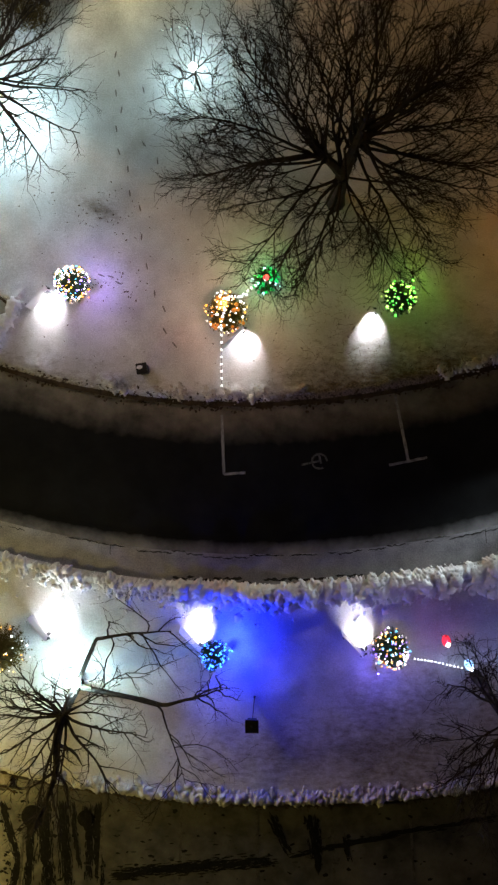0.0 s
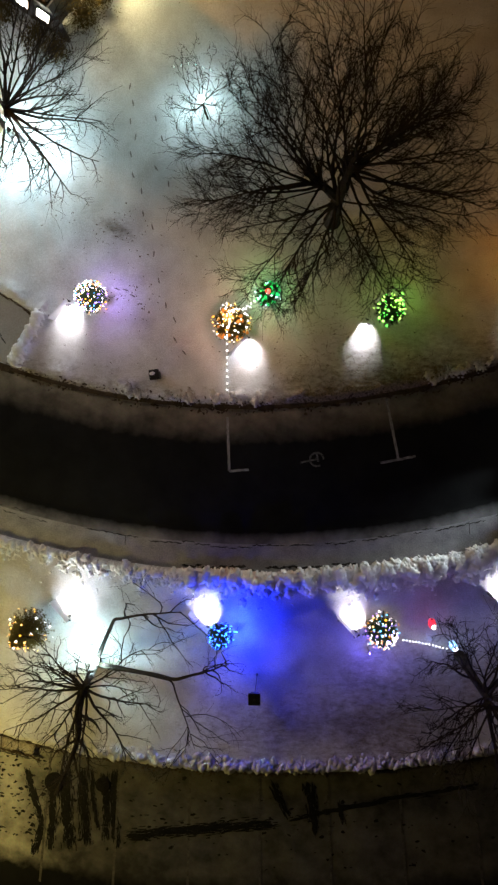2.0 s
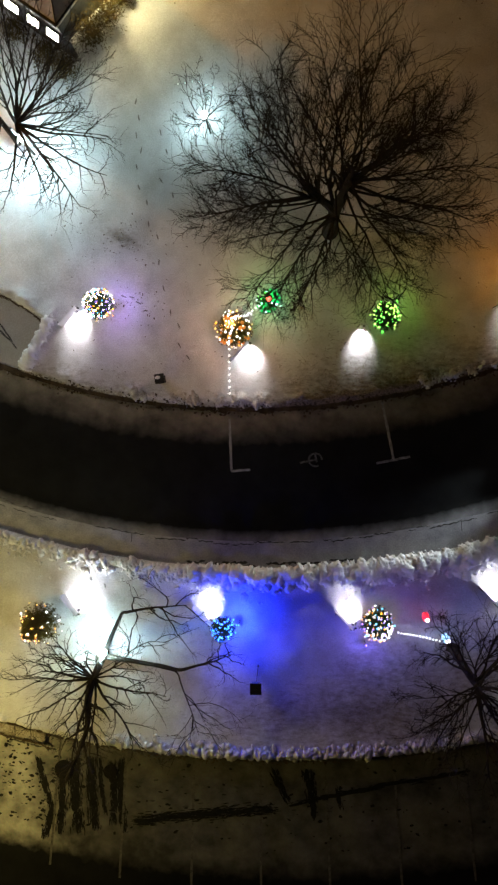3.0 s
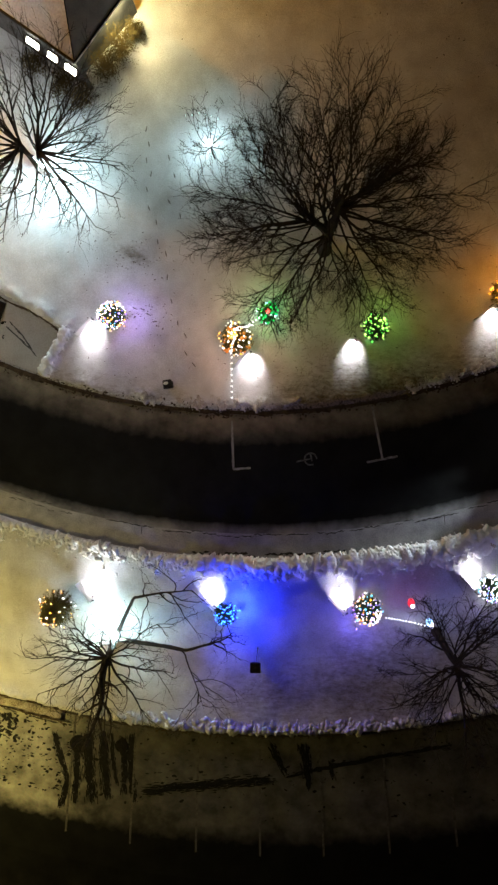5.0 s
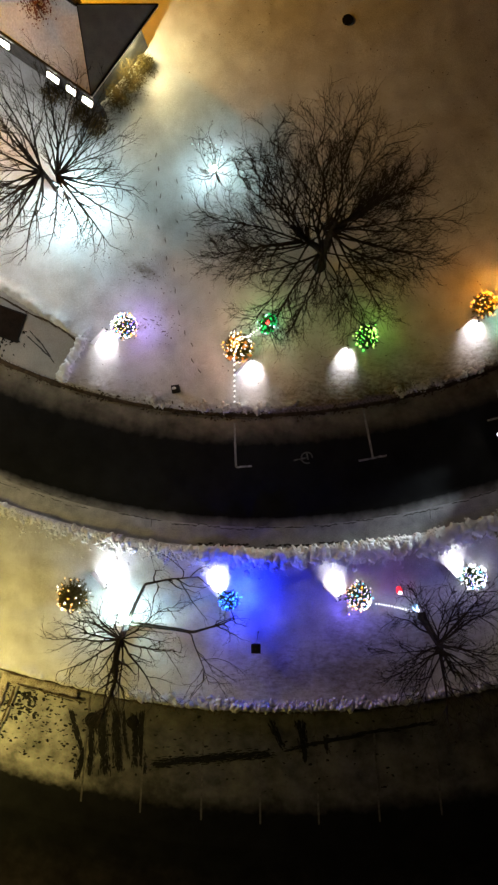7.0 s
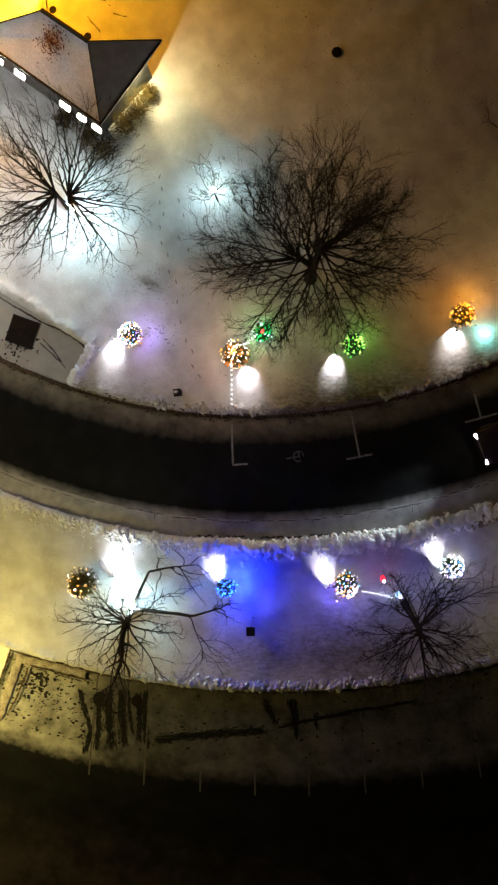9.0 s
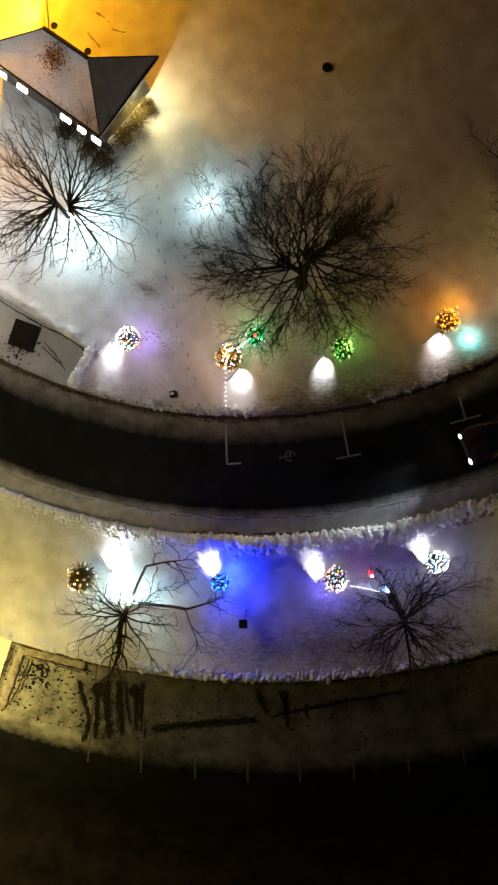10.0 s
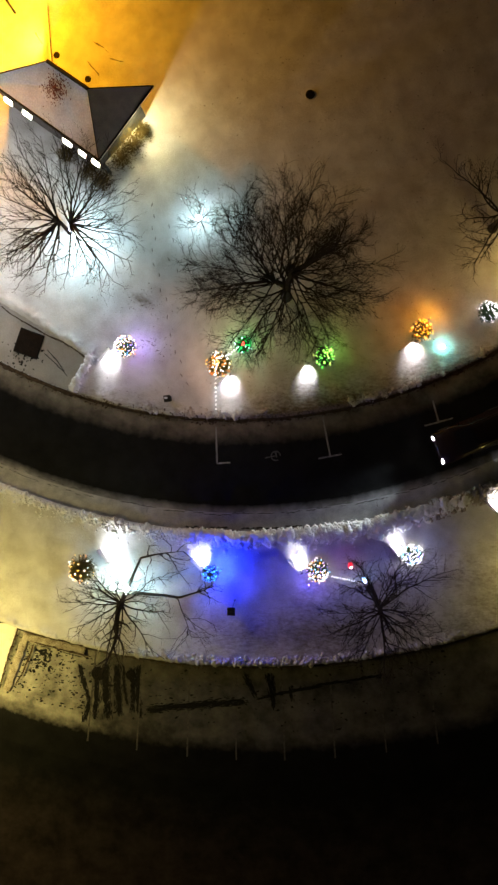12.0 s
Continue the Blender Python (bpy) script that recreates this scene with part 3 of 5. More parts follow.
def lumps_on(rng, n, place, size, lift):
    """n lumps: where place(rng) puts them, from small to large."""
    at = [place(rng) for _ in range(n)]
    ground_z = lawn_z([p[0][:2] for p in at])
    out = []
    for (p, k), z in zip(at, ground_z):
        r = k * rng.uniform(*size)
        out.append((p[0], p[1], r, rng.uniform(1.0, 1.7), math.pi / 2 + rng.gauss(0, 0.6), max(0.05, z) + rng.uniform(0, lift) * min(1.0, k)))
    return out


rngb = random.Random(10)
X, Y = arc_grid(-15.5, 16.5, R_BANK - 0.22, R_BANK + 1.75, 0.024)
heaped("snow_bank", X, Y, np.where(Y > arc_y(X, R_BANK + 0.06), 0.02, south_z(X, Y) - 0.03),
       lumps_on(rngb, 1500, at_front, (0.10, 0.24), 0.14) + lumps_on(rngb, 1300, at_bank, (0.08, 0.20), 0.06),
       SNOW_LUMP, "rough bank of ploughed white snow along the pavement", 301)
X, Y = arc_grid(9.0, 17.0, R_BANK - 0.15, R_BANK + 1.0, 0.03)
heaped("bank_rubble", X, Y, np.where(Y > arc_y(X, R_BANK + 0.06), 0.02, south_z(X, Y) - 0.03), lumps_on(rngb, 330, at_rubble, (0.07, 0.20), 0.03), SNOW_DIRTY, "dirty brown snow rubble along the pavement's east end", 305, 0.9)
X, Y = arc_grid(-8.5, 14.5, R_LOT - 0.85, R_LOT + 0.12, 0.024)
heaped("snow_row", X, Y, np.where(Y < arc_y(X, R_LOT - 0.05), -0.05, south_z(X, Y) - 0.03), lumps_on(rngb, 1000, at_row, (0.07, 0.15), 0.04),
       SNOW_ROW, "low row of ploughed snow lumps along the parking lot", 302)
X, Y = arc_grid(-7.0, 14.5, R_KERB - 0.75, R_KERB + 0.05, 0.026)
heaped("kerb_snow", X, Y, north_z(X, Y) - 0.04, lumps_on(rngb, 120, at_kerb, (0.06, 0.26), 0.0), SNOW_GREY, "scattered snow lumps on the lawn's kerb", 303, 1.1, 0.55)
X, Y = np.meshgrid(np.arange(-10.0, -7.2, 0.03), np.arange(2.9, 5.8, 0.03))
heaped("driveway_snow", X, Y, north_z(X, Y) - 0.04, lumps_on(rngb, 300, at_end, (0.16, 0.28), 0.10), SNOW_LUMP, "ridge of ploughed snow at the driveway's end", 304)
flecks("kerb_soil", 1300, at_kerb_line, (0.02, 0.08), SOIL, "dark soil and litter along the lawn's kerb", 14)


def at_lawn(rng):
    x, y = rng.choice(((rng.uniform(-7.5, 2), rng.uniform(2.5, 9)), (rng.gauss(-5.0, 1.0), rng.gauss(8.0, 0.5)), (rng.uniform(2, 12), rng.uniform(3, 9)), (rng.gauss(-4.4, 0.8), rng.gauss(5.5, 0.5))))
    return on_lawn(x, max(y, float(arc_y(np.float64(x), R_KERB)) + 0.3), 0.012)


flecks("lawn_specks", 330, at_lawn, (0.012, 0.045), SOIL, "small dark specks of litter and grass on the snow", 17)


def at_far_lawn(rng):
    return on_lawn(rng.uniform(-3, 14), rng.uniform(8, 24), 0.012)


flecks("grass_blades", 420, at_far_lawn, (0.012, 0.05), SLUSH, "blades of dry grass standing through the thin snow", 18)
flecks("edge_soil", 700, at_edge, (0.02, 0.08), SOIL, "dark soil under the snow row", 15)


# ------------------------------------------------------------------ road marks
def road_mark(name, strokes, label):
    top = empty(name, (*strokes[0][0], 0))
    for k, (a, b) in enumerate(strokes):
        o = stripe("stroke", a, b, 0.10, 0.006 + 0.0005 * k, PAINT, k, parent=top)
        o.matrix_parent_inverse = top.matrix_world.inverted()
    return tagged(top, label, "road marking", "parking marks")


road_mark("parking_mark", [((-0.93, 0.97), (-0.87, -1.11)), ((-0.87, -1.11), (-0.12, -1.05))], "worn white corner mark of a parking bay on asphalt")
road_mark("parking_mark", [((5.06, 1.61), (5.51, -0.66)), ((4.85, -0.80), (6.14, -0.54))], "worn white T mark between two parking bays")
road_mark("parking_mark", [((11.10, 2.45), (11.43, 1.26)), ((10.67, 1.05), (12.19, 1.48))], "worn white T mark between two parking bays")

symbol = empty("accessible_symbol", (2.46, -0.66, 0))
FAINT = surface("worn_symbol_paint", (0.015, 0.015, 0.015), (0.22, 0.22, 0.21), 9, 30, 0.8, 0.2, 0.005)
bm = bmesh.new()
for k in range(20):
    a1, a2 = 2 * math.pi * k / 24, 2 * math.pi * (k + 1) / 24
    q = [bm.verts.new((rr * math.cos(a), rr * math.sin(a), 0.006)) for rr, a in ((0.22, a1), (0.29, a1), (0.29, a2), (0.22, a2))]
    bm.faces.new(q)
part("wheel", bm, FAINT, symbol)
part("seat_line", box((0.62, 0.07, 0.002), pose(-0.32, -0.06, 0.0075, 0, 0, 12)), FAINT, symbol)
part("back_line", box((0.07, 0.36, 0.002), pose(0.02, 0.08, 0.0095, 0, 0, 12)), FAINT, symbol)
tagged(symbol, "faded white wheelchair symbol painted on the asphalt", "road marking")

line = stripe("bay_line", (0, 0), (0, -5.3), 0.10, -0.008, BAYPAINT, 30)
for k, x in enumerate((-8.09, -5.31, -2.48, 0.24, 2.9, 5.62, 8.35, 11.05)):
    p = on_arc(R_LOT + 0.15, x * 0.985)
    m = pose(p.x, p.y, 0, 0, 0, math.degrees(math.atan2(p.x - CX, CY - p.y)) * 0.55)
    ob = line if k == 0 else copy_thing(line, m)
    ob.matrix_basis = m
    tagged(ob, "faded white line of a parking bay", "road marking", "parking bay lines")

rng = random.Random(77)
TRACKS = [((-8.95, -13.0), (-8.32, -15.4), .24), ((-7.98, -13.1), (-8.05, -16.1), .26), ((-7.36, -12.95), (-7.21, -16.0), .38), ((-6.75, -12.95), (-6.57, -15.9), .34),
          ((-6.3, -12.95), (-6.1, -15.2), .14), ((-5.87, -13.1), (-5.82, -15.6), .26), ((-5.42, -12.95), (-5.33, -16.0), .26), ((-8.5, -15.2), (-8.8, -16.3), .24), ((0.75, -13.2), (1.35, -14.4), .2),
          ((2.1, -13.2), (2.3, -14.6), .3), ((2.3, -14.3), (2.35, -15.1), .16), ((3.3, -13.9), (3.45, -14.6), .14)]


def smear(name, a, b, width, z, material, seed):
    """A ragged, broken streak from a to b: several strands of small overlapping patches."""
    rng = random.Random(seed)
    a, b = Vector((*a, z)), Vector((*b, z))
    d = (b - a).normalized()
    side = d.cross(Vector((0, 0, 1)))
    n, bow = max(3, int((b - a).length / 0.07)), rng.uniform(-0.12, 0.12)
    count = n * max(1, round(width / 0.030))
    verts, faces = [], []
    for k in range(count):
        f = rng.betavariate(1.15, 1.3)
        p = a.lerp(b, f) + side * (bow * math.sin(math.pi * f) + rng.gauss(0, width * 0.30) + 0.05 * noise.noise(Vector((f * 6, seed, 0))))
        i, ln, wd = len(verts), rng.uniform(0.06, 0.24), rng.uniform(0.010, 0.034)
        for j in range(7):
            q = 2 * math.pi * j / 7
            verts.append(p + d * (ln * math.cos(q) * rng.uniform(.6, 1.2)) + side * (wd * math.sin(q) * rng.uniform(.6, 1.2)) + Vector((0, 0, 0.0002 * (k % 12))))
        faces.append(range(i, i + 7))
    return tagged(obj(name, verts, faces, material), kind="stuff")


for k, (a, b, w) in enumerate(TRACKS):
    tagged(smear("melt_streak", a, b, w, -0.014 + 0.0006 * k, STREAK, 50 + k), "dark melted streak in the thin snow of the lot", "melt streak", "melt streaks")
tagged(smear("tyre_track", (-4.9, -15.45), (0.9, -14.75), 0.34, -0.004, STREAK, 71), "long dark tyre track in the thin snow", "tyre track")
tagged(smear("tyre_track", (1.4, -14.6), (8.5, -13.0), 0.14, -0.0036, STREAK, 72), "faint dark tyre track in the thin snow", "tyre track")


def at_specks(rng):
    x = rng.choice((rng.uniform(-13.5, -8), rng.uniform(-13.5, 12)))
    p = on_arc(rng.uniform(R_LOT + 0.3, R_LOT + 3.9), x)
    return (p.x, p.y, -0.0105)


flecks("slush_specks", 520, at_specks, (0.02, 0.12), STREAK, "dark specks of slush on the lot's thin snow", 16, (-0.5, 0.5))
dash = []
for r0, xa, xb, st in ((45.05, -4.6, 5.2, 0.62), (45.75, -4.2, 4.4, 0.55), (46.4, -9.5, -4.0, 0.5), (45.4, -13.0, -9.5, 0.45)):
    pts = [on_arc(r0, xa + (xb - xa) * k / 6) for k in range(7)]
    dash += trail([(p.x, p.y) for p in pts], st, int(r0 * 10))
verts, faces = [], []
for x, y, a in dash:
    i, w, h = len(verts), rng.uniform(0.07, 0.16), rng.uniform(0.02, 0.045)
    for k in range(8):
        q = k * math.pi / 4
        du, dv = w * math.cos(q) * rng.uniform(.7, 1.2), h * math.sin(q)
        verts.append((x + du * math.cos(a) - dv * math.sin(a), y + du * math.sin(a) + dv * math.cos(a), -0.0025))
    faces.append(range(i, i + 8))
tagged(obj("lot_footprints", verts, faces, WET), "dark footprints crossing the thin snow of the lot", "footprints", kind="stuff")
def border(path, width, z1, z2, material, seed):
    """A low snowed-up kerb along the path, with rounded, uneven edges."""
    pts = [Vector((*p, 0)) for p in path]
    fine_pts = [p.lerp(q, k / 24) for p, q in zip(pts, pts[1:]) for k in range(24)] + [pts[-1]]
    rows = []
    for k, p in enumerate(fine_pts):
        d = (fine_pts[min(k + 3, len(fine_pts) - 1)] - fine_pts[max(k - 3, 0)]).normalized()
        side = d.cross(Vector((0, 0, 1)))
        rows.append([p + side * (width * f * (1 + 0.35 * noise.noise(p * 3.5 + Vector((f, seed, 0))))) + Vector((0, 0, z)) for f, z in ((-0.54, z1), (-0.5, z2 * 0.7), (-0.42, z2), (-0.15, z2 * 1.1), (0.15, z2 * 1.1), (0.42, z2), (0.5, z2 * 0.7), (0.54, z1))])
    g = np.array([[tuple(v) for v in r] for r in rows])
    ob = grid("kerb_border", g[:, :, 0], g[:, :, 1], g[:, :, 2], material)
    ob.data.flip_normals()
    return ob


tagged(border([(-13.35, -14.6), (-12.15, -11.38), (-8.6, -12.12)], 0.46, -0.03, 0.11, SNOW_DIRTY, 3), "low snow-covered kerb round the lot's corner", "kerb", kind="structure")
for k, (a, b) in enumerate((((-12.62, -11.05), (-13.7, -14.4)), ((-12.1, -11.02), (-10.2, -11.42)), ((-10.1, -11.45), (-8.3, -11.85)), ((-11.6, -11.72), (-12.75, -14.2)), ((-11.55, -11.66), (-9.1, -12.24)), ((-9.9, -12.1), (-8.4, -12.45)))):
    tagged(smear("edging", a, b, 0.07, 0.16, SOIL, 500 + k), "dark edging line of the kerb beside the lot", "edging", "edging lines")
ys = np.arange(-15.4, -10.6, 0.1)
X, Y = np.meshgrid(np.linspace(0, 1, 50), ys)
X = -20.0 + X * (20.0 - 12.75 + (Y + 11.1) * 0.32)
tagged(grid("snow_verge_west", X, Y, 0.08 + 0.08 * fbm(X, Y, 1.0, 71), SNOW_LUMP), "deep snow beside the lot's corner", "snow", kind="structure")
clods("corner_soil", 60, lambda q: ((q.gauss(-11.2, 0.5), q.gauss(-12.55, 0.35), -0.02), 0.4), (0.05, 0.32), STREAK, "dark soil clumps in the lot's corner", 23, 0.08)
tagged(ragged("border_edge", R_LOT + 0.55, -12.6, -8.3, 0.05, -0.006, WET, 18, 0.1), "dark edge of the planted border at the lot", "lot border", kind="structure")


# ------------------------------------------------------------------ covers in the ground
def cover(place, r, label):
    top = empty("manhole_cover", place)
    part("frame", cyl(r, r, 0.03, pose(0, 0, 0.015), 28), IRON, top)
    part("lid", cyl(r * 0.86, r * 0.84, 0.02, pose(0, 0, 0.04), 28), IRON, top)
    for k in range(4):
        part("rib", box((r * 1.3, 0.03, 0.012), pose(0, 0, 0.056 + 0.0004 * k, 0, 0, 45 * k)), IRON, top)
    return tagged(top, label, "manhole cover", "manhole covers")


cover((4.28, 19.2, 0.17), 0.25, "dark round iron cover lying in the snow")
cover((-5.9, -13.45, -0.02), 0.30, "dark round iron cover in the parking lot")
cover((-7.85, -13.42, -0.02), 0.40, "dark round iron cover in the parking lot")

pit = empty("tree_pit", (-11.8, 5.75, 0.075), -20)
part("frame", box((1.5, 1.45, 0.05), None, 0.01), IRON, pit)
part("plate", box((1.34, 1.29, 0.02), pose(0, 0, 0.031), 0.004), PEAT, pit)
tagged(pit, "dark square soil pit with an iron rim in the driveway", "tree pit")


def at_pit(rng):
    return (-11.9 + rng.gauss(0, 0.55), 5.1 + rng.gauss(0, 0.35), 0.075), 0.35


for k, (a, b) in enumerate((((-8.34, 4.80), (-10.4, 6.08)), ((-10.3, 6.02), (-13.6, 8.0)), ((-8.36, 4.72), (-9.25, 3.45)))):
    tagged(smear("edging", a, b, 0.05, 0.085, SOIL, 520 + k), "dark edge of the swept driveway", "edging", "edging lines")
clods("pit_spatter", 90, at_pit, (0.05, 0.20), STREAK, "dark soil spattered round the pit", 19, 0.12)
tagged(smear("melt_streak", (-10.7, 5.35), (-9.5, 3.75), 0.03, 0.079, WET, 82), "thin dark meltwater streak on the driveway", "melt streak", "melt streaks")
tagged(smear("melt_streak", (-10.9, 5.2), (-9.7, 4.1), 0.035, 0.078, WET, 81), "dark meltwater streak on the driveway", "melt streak", "melt streaks")


# ------------------------------------------------------------------ square-topped posts
def square_post(place, height, side, label):
    top = empty("lamp_post", place)
    part("base", cyl(0.04, 0.03, 0.08, pose(0, 0, 0.04), 12), BLACKMETAL, top)
    part("pole", cyl(0.016, 0.014, height - 0.25, pose(0, 0, (height - 0.25) / 2), 10), BLACKMETAL, top)
    part("lantern", box((side * 0.7, side * 0.7, 0.24), pose(0, 0, height - 0.16), 0.01), BLACKMETAL, top)
    part("cap", box((side, side, 0.05), pose(0, 0, height - 0.02), 0.008), BLACKMETAL, top)
    part("finial", cyl(0.03, 0.01, 0.04, pose(0, 0, height + 0.025), 8), BLACKMETAL, top)
    return tagged(top, label, "lamp post")


square_post((0.18, -8.87, 0.14), 2.1, 0.42, "unlit black lamp post with a flat square cap in the snow")
litter = empty("litter_bin", (-3.6, 2.54, 0.12), 8)
part("body", box((0.30, 0.30, 0.50), pose(0, 0, 0.25), 0.02), BLACKMETAL, litter)
part("lid", box((0.38, 0.38, 0.05), pose(0, 0, 0.535), 0.015), BLACKMETAL, litter)
part("snow_cap", ball(0.1, pose(-0.06, 0.05, 0.562) @ Matrix.Diagonal((1.1, 0.7, 0.35, 1)), 2), SNOW_LUMP, litter, "small cap of snow")
tagged(litter, "square black litter bin standing in the snow", "litter bin")


# ------------------------------------------------------------------ lit signs beside the trees
def lit_sign(place, facing, watts, swing, cone):
    """A white sheet on two stakes; a floodlight at its one end shines across its front. facing: degrees of its front; swing: how far the beam, cone degrees wide, turns from it."""
    top = empty("lit_sign", place, facing - 90)   # its front looks along +y
    end = -0.5 if swing < 0 else 0.5
    part("panel", box((1.0, 0.03, 0.56), pose(0, 0, 0.32), 0.006), WHITEBOARD, top, "blank white sheet")
    for s in (-1, 1):
        part("stake", box((0.03, 0.03, 0.62), pose(s * 0.42, -0.032, 0.31)), BLACKMETAL, top)
    part("lamp_arm", box((0.02, 0.14, 0.02), pose(end, 0.07, 0.50)), BLACKMETAL, top)
    part("lamp_head", box((0.10, 0.06, 0.05), pose(end, 0.13, 0.50, 0, 0, swing), 0.008), BLACKMETAL, top)
    aim = radians(facing + swing)
    eye = top.matrix_world @ Vector((end, 0.13, 0.45)) + Vector((0.07 * math.cos(aim), 0.07 * math.sin(aim), 0))
    spot("sign_light", eye, eye + Vector((0.8 * math.cos(aim), 0.8 * math.sin(aim), -0.92)), 2.7 * watts, WHITE, cone + 14, 0.55, 0.012)
    # unseen flaps, added to trim the light patch to a wedge
    for s in (-1, 1):
        flap = radians(swing + s * 45)
        q = Vector((end, 0.13, 0.47)) + Vector((-0.07 * math.sin(radians(swing)), 0.07 * math.cos(radians(swing)), 0)) + Vector((-0.085 * math.sin(flap), 0.085 * math.cos(flap), 0))
        part("flap", box((0.006, 0.13, 0.30), pose(q.x, q.y, q.z - 0.10, 0, 0, math.degrees(flap)), 0), BLACKMETAL, top, "flap added to cut the beam to a wedge")
    return tagged(top, "small white sign on stakes lit from in front, in snow", "sign", "lit signs")


SIGNS = [(-7.25, 5.05, -44, 75, -58, 84), (-0.50, 3.60, -44, 55, -50, 90), (3.86, 4.15, -38, 55, -58, 76), (9.55, 5.40, -50, 46, -40, 90),
         (-7.35, -6.45, 40, 95, 40, 110), (-2.02, -6.80, 46, 66, 58, 80), (3.52, -6.86, 44, 60, 62, 76), (9.07, -5.92, 44, 60, 66, 76), (14.2, -3.35, 44, 90, 50, 90)]
for x, y, facing, watts, swing, cone in SIGNS:
    lit_sign((x, y, 0.13), facing, watts, swing, cone)


# ------------------------------------------------------------------ Christmas trees
def fir(place, height, radius, colors, bulbs, label, needles=NEEDLE, seed=1, bulb=0.030, ornaments=0):
    rng = random.Random(seed)
    top = empty("christmas_tree", place)
    part("trunk", cyl(0.05, 0.015, height * 0.95, pose(0, 0, height * 0.475), 8), BARK, top)
    verts, faces = [], []
    tiers = 13
    for k in range(tiers):
        f = k / tiers
        z0, r = height * (0.10 + 0.86 * f), radius * (1 - f) ** 0.85
        n = max(6, int(19 * (1 - f) + 5))
        for j in range(n):
            a = 2 * math.pi * (j + rng.random()) / n
            ln = r * rng.uniform(0.75, 1.12)
            droop = rng.uniform(0.10, 0.32)
            for s in range(9):
                u = (s + 0.6) / 9
                bx, by, bz = ln * u * math.cos(a), ln * u * math.sin(a), z0 - droop * ln * u * u + rng.uniform(-.02, .02)
                for side in (-1, 1, 0):
                    w = a + side * rng.uniform(0.5, 1.1)
                    l2 = (0.17 if side else 0.12) * (1.25 - u) + 0.05
                    ex, ey, ez = bx + l2 * math.cos(w), by + l2 * math.sin(w), bz + rng.uniform(-.05, .05)
                    tx, ty = -math.sin(w) * 0.014, math.cos(w) * 0.014
                    i = len(verts)
                    verts += [(bx + tx, by + ty, bz), (bx - tx, by - ty, bz + 0.012), (ex, ey, ez)]
                    faces.append((i, i + 1, i + 2))
    obj("foliage", verts, faces, needles, top)
    names = list(dict.fromkeys(colors))
    oct_v = [(1, 0, 0), (-1, 0, 0), (0, 1, 0), (0, -1, 0), (0, 0, 1), (0, 0, -1)]
    oct_f = [(0, 2, 4), (2, 1, 4), (1, 3, 4), (3, 0, 4), (2, 0, 5), (1, 2, 5), (3, 1, 5), (0, 3, 5)]
    sets = {c: ([], []) for c in names}
    bulbs = int(bulbs * 0.95)
    for k in range(bulbs):
        f = ((k + 0.6 * rng.random()) / bulbs) ** 1.35
        a, r = f ** 0.74 * 2 * math.pi * 6.5 + rng.gauss(0, 0.55), radius * (1 - f) ** 0.85 * rng.uniform(0.80, 1.08) + 0.03
        z = height * (0.12 + 0.86 * f) + rng.uniform(-.03, .03)
        c = rng.choice(colors)
        vs, fs = sets[c]
        i, b = len(vs), bulb * rng.choice((0.6, 0.8, 1.0, 1.45))
        vs += [(r * math.cos(a) + b * x, r * math.sin(a) + b * y, z + 1.3 * b * zz) for x, y, zz in oct_v]
        fs += [[i + j for j in q] for q in oct_f]
    for c in names:
        obj("light_string", *sets[c], BULB[c], top, c + " glowing bulbs")["kind"] = "stuff"
    for k in range(ornaments):
        f = rng.uniform(0.05, 0.8)
        a, r = rng.uniform(0, 6.283), radius * (1 - f) ** 0.85 * 0.98 + 0.02
        part("ornament", ball(rng.uniform(0.04, 0.075), pose(r * math.cos(a), r * math.sin(a), height * (0.12 + 0.86 * f)), 2), ORNAMENT, top, "orange glass ornament", True)
    return tagged(top, label, "christmas tree", "christmas trees")


TREES = [
    ((-6.05, 5.50, 0.12), 1.7, 0.62, ["white"] * 3 + ["violet", "cyan", "warm", "warm", "violet", "amber"], 240, "bushy cut fir with white, violet and yellow lights", NEEDLE),
    ((-0.72, 4.45, 0.12), 1.7, 0.74, ["warm"] * 2 + ["white"] * 3 + ["amber"], 90, "decorated fir with white garland and orange ornaments", NEEDLE_DRY),
    ((5.14, 4.86, 0.12), 1.6, 0.56, ["lime", "green", "lime"], 115, "cut fir covered with green lights in the snow", NEEDLE),
    ((10.4, 6.25, 0.12), 1.6, 0.58, ["amber", "warm", "amber"], 130, "cut fir covered with amber lights in the snow", NEEDLE_DRY),
    ((13.9, 7.2, 0.12), 1.6, 0.58, ["white"], 70, "cut fir with white lights by the kerb", NEEDLE),
    ((-8.6, -7.2, 0.12), 1.9, 0.86, ["warm", "white", "warm", "amber"], 62, "dim olive fir with few warm lights in yellow light", NEEDLE_OLIVE),
    ((-1.20, -7.32, 0.12), 1.5, 0.48, ["cyan", "blue", "blue"], 130, "small fir with bright blue lights glowing on snow", NEEDLE),
    ((4.84, -7.05, 0.12), 1.7, 0.66, ["violet", "cyan", "white", "amber", "violet", "warm", "white"], 190, "fir with many-coloured lights in violet glow", NEEDLE),
    ((10.0, -6.08, 0.12), 1.6, 0.55, ["white", "white", "white", "cyan", "violet"], 260, "fir with dense white lights under bare branches", NEEDLE),
]
for k, (place, h, r, colors, n, label, needles) in enumerate(TREES):
    fir(place, h, r, colors, n, label, needles, 100 + k, ornaments=18 if "ornaments" in label else 0)

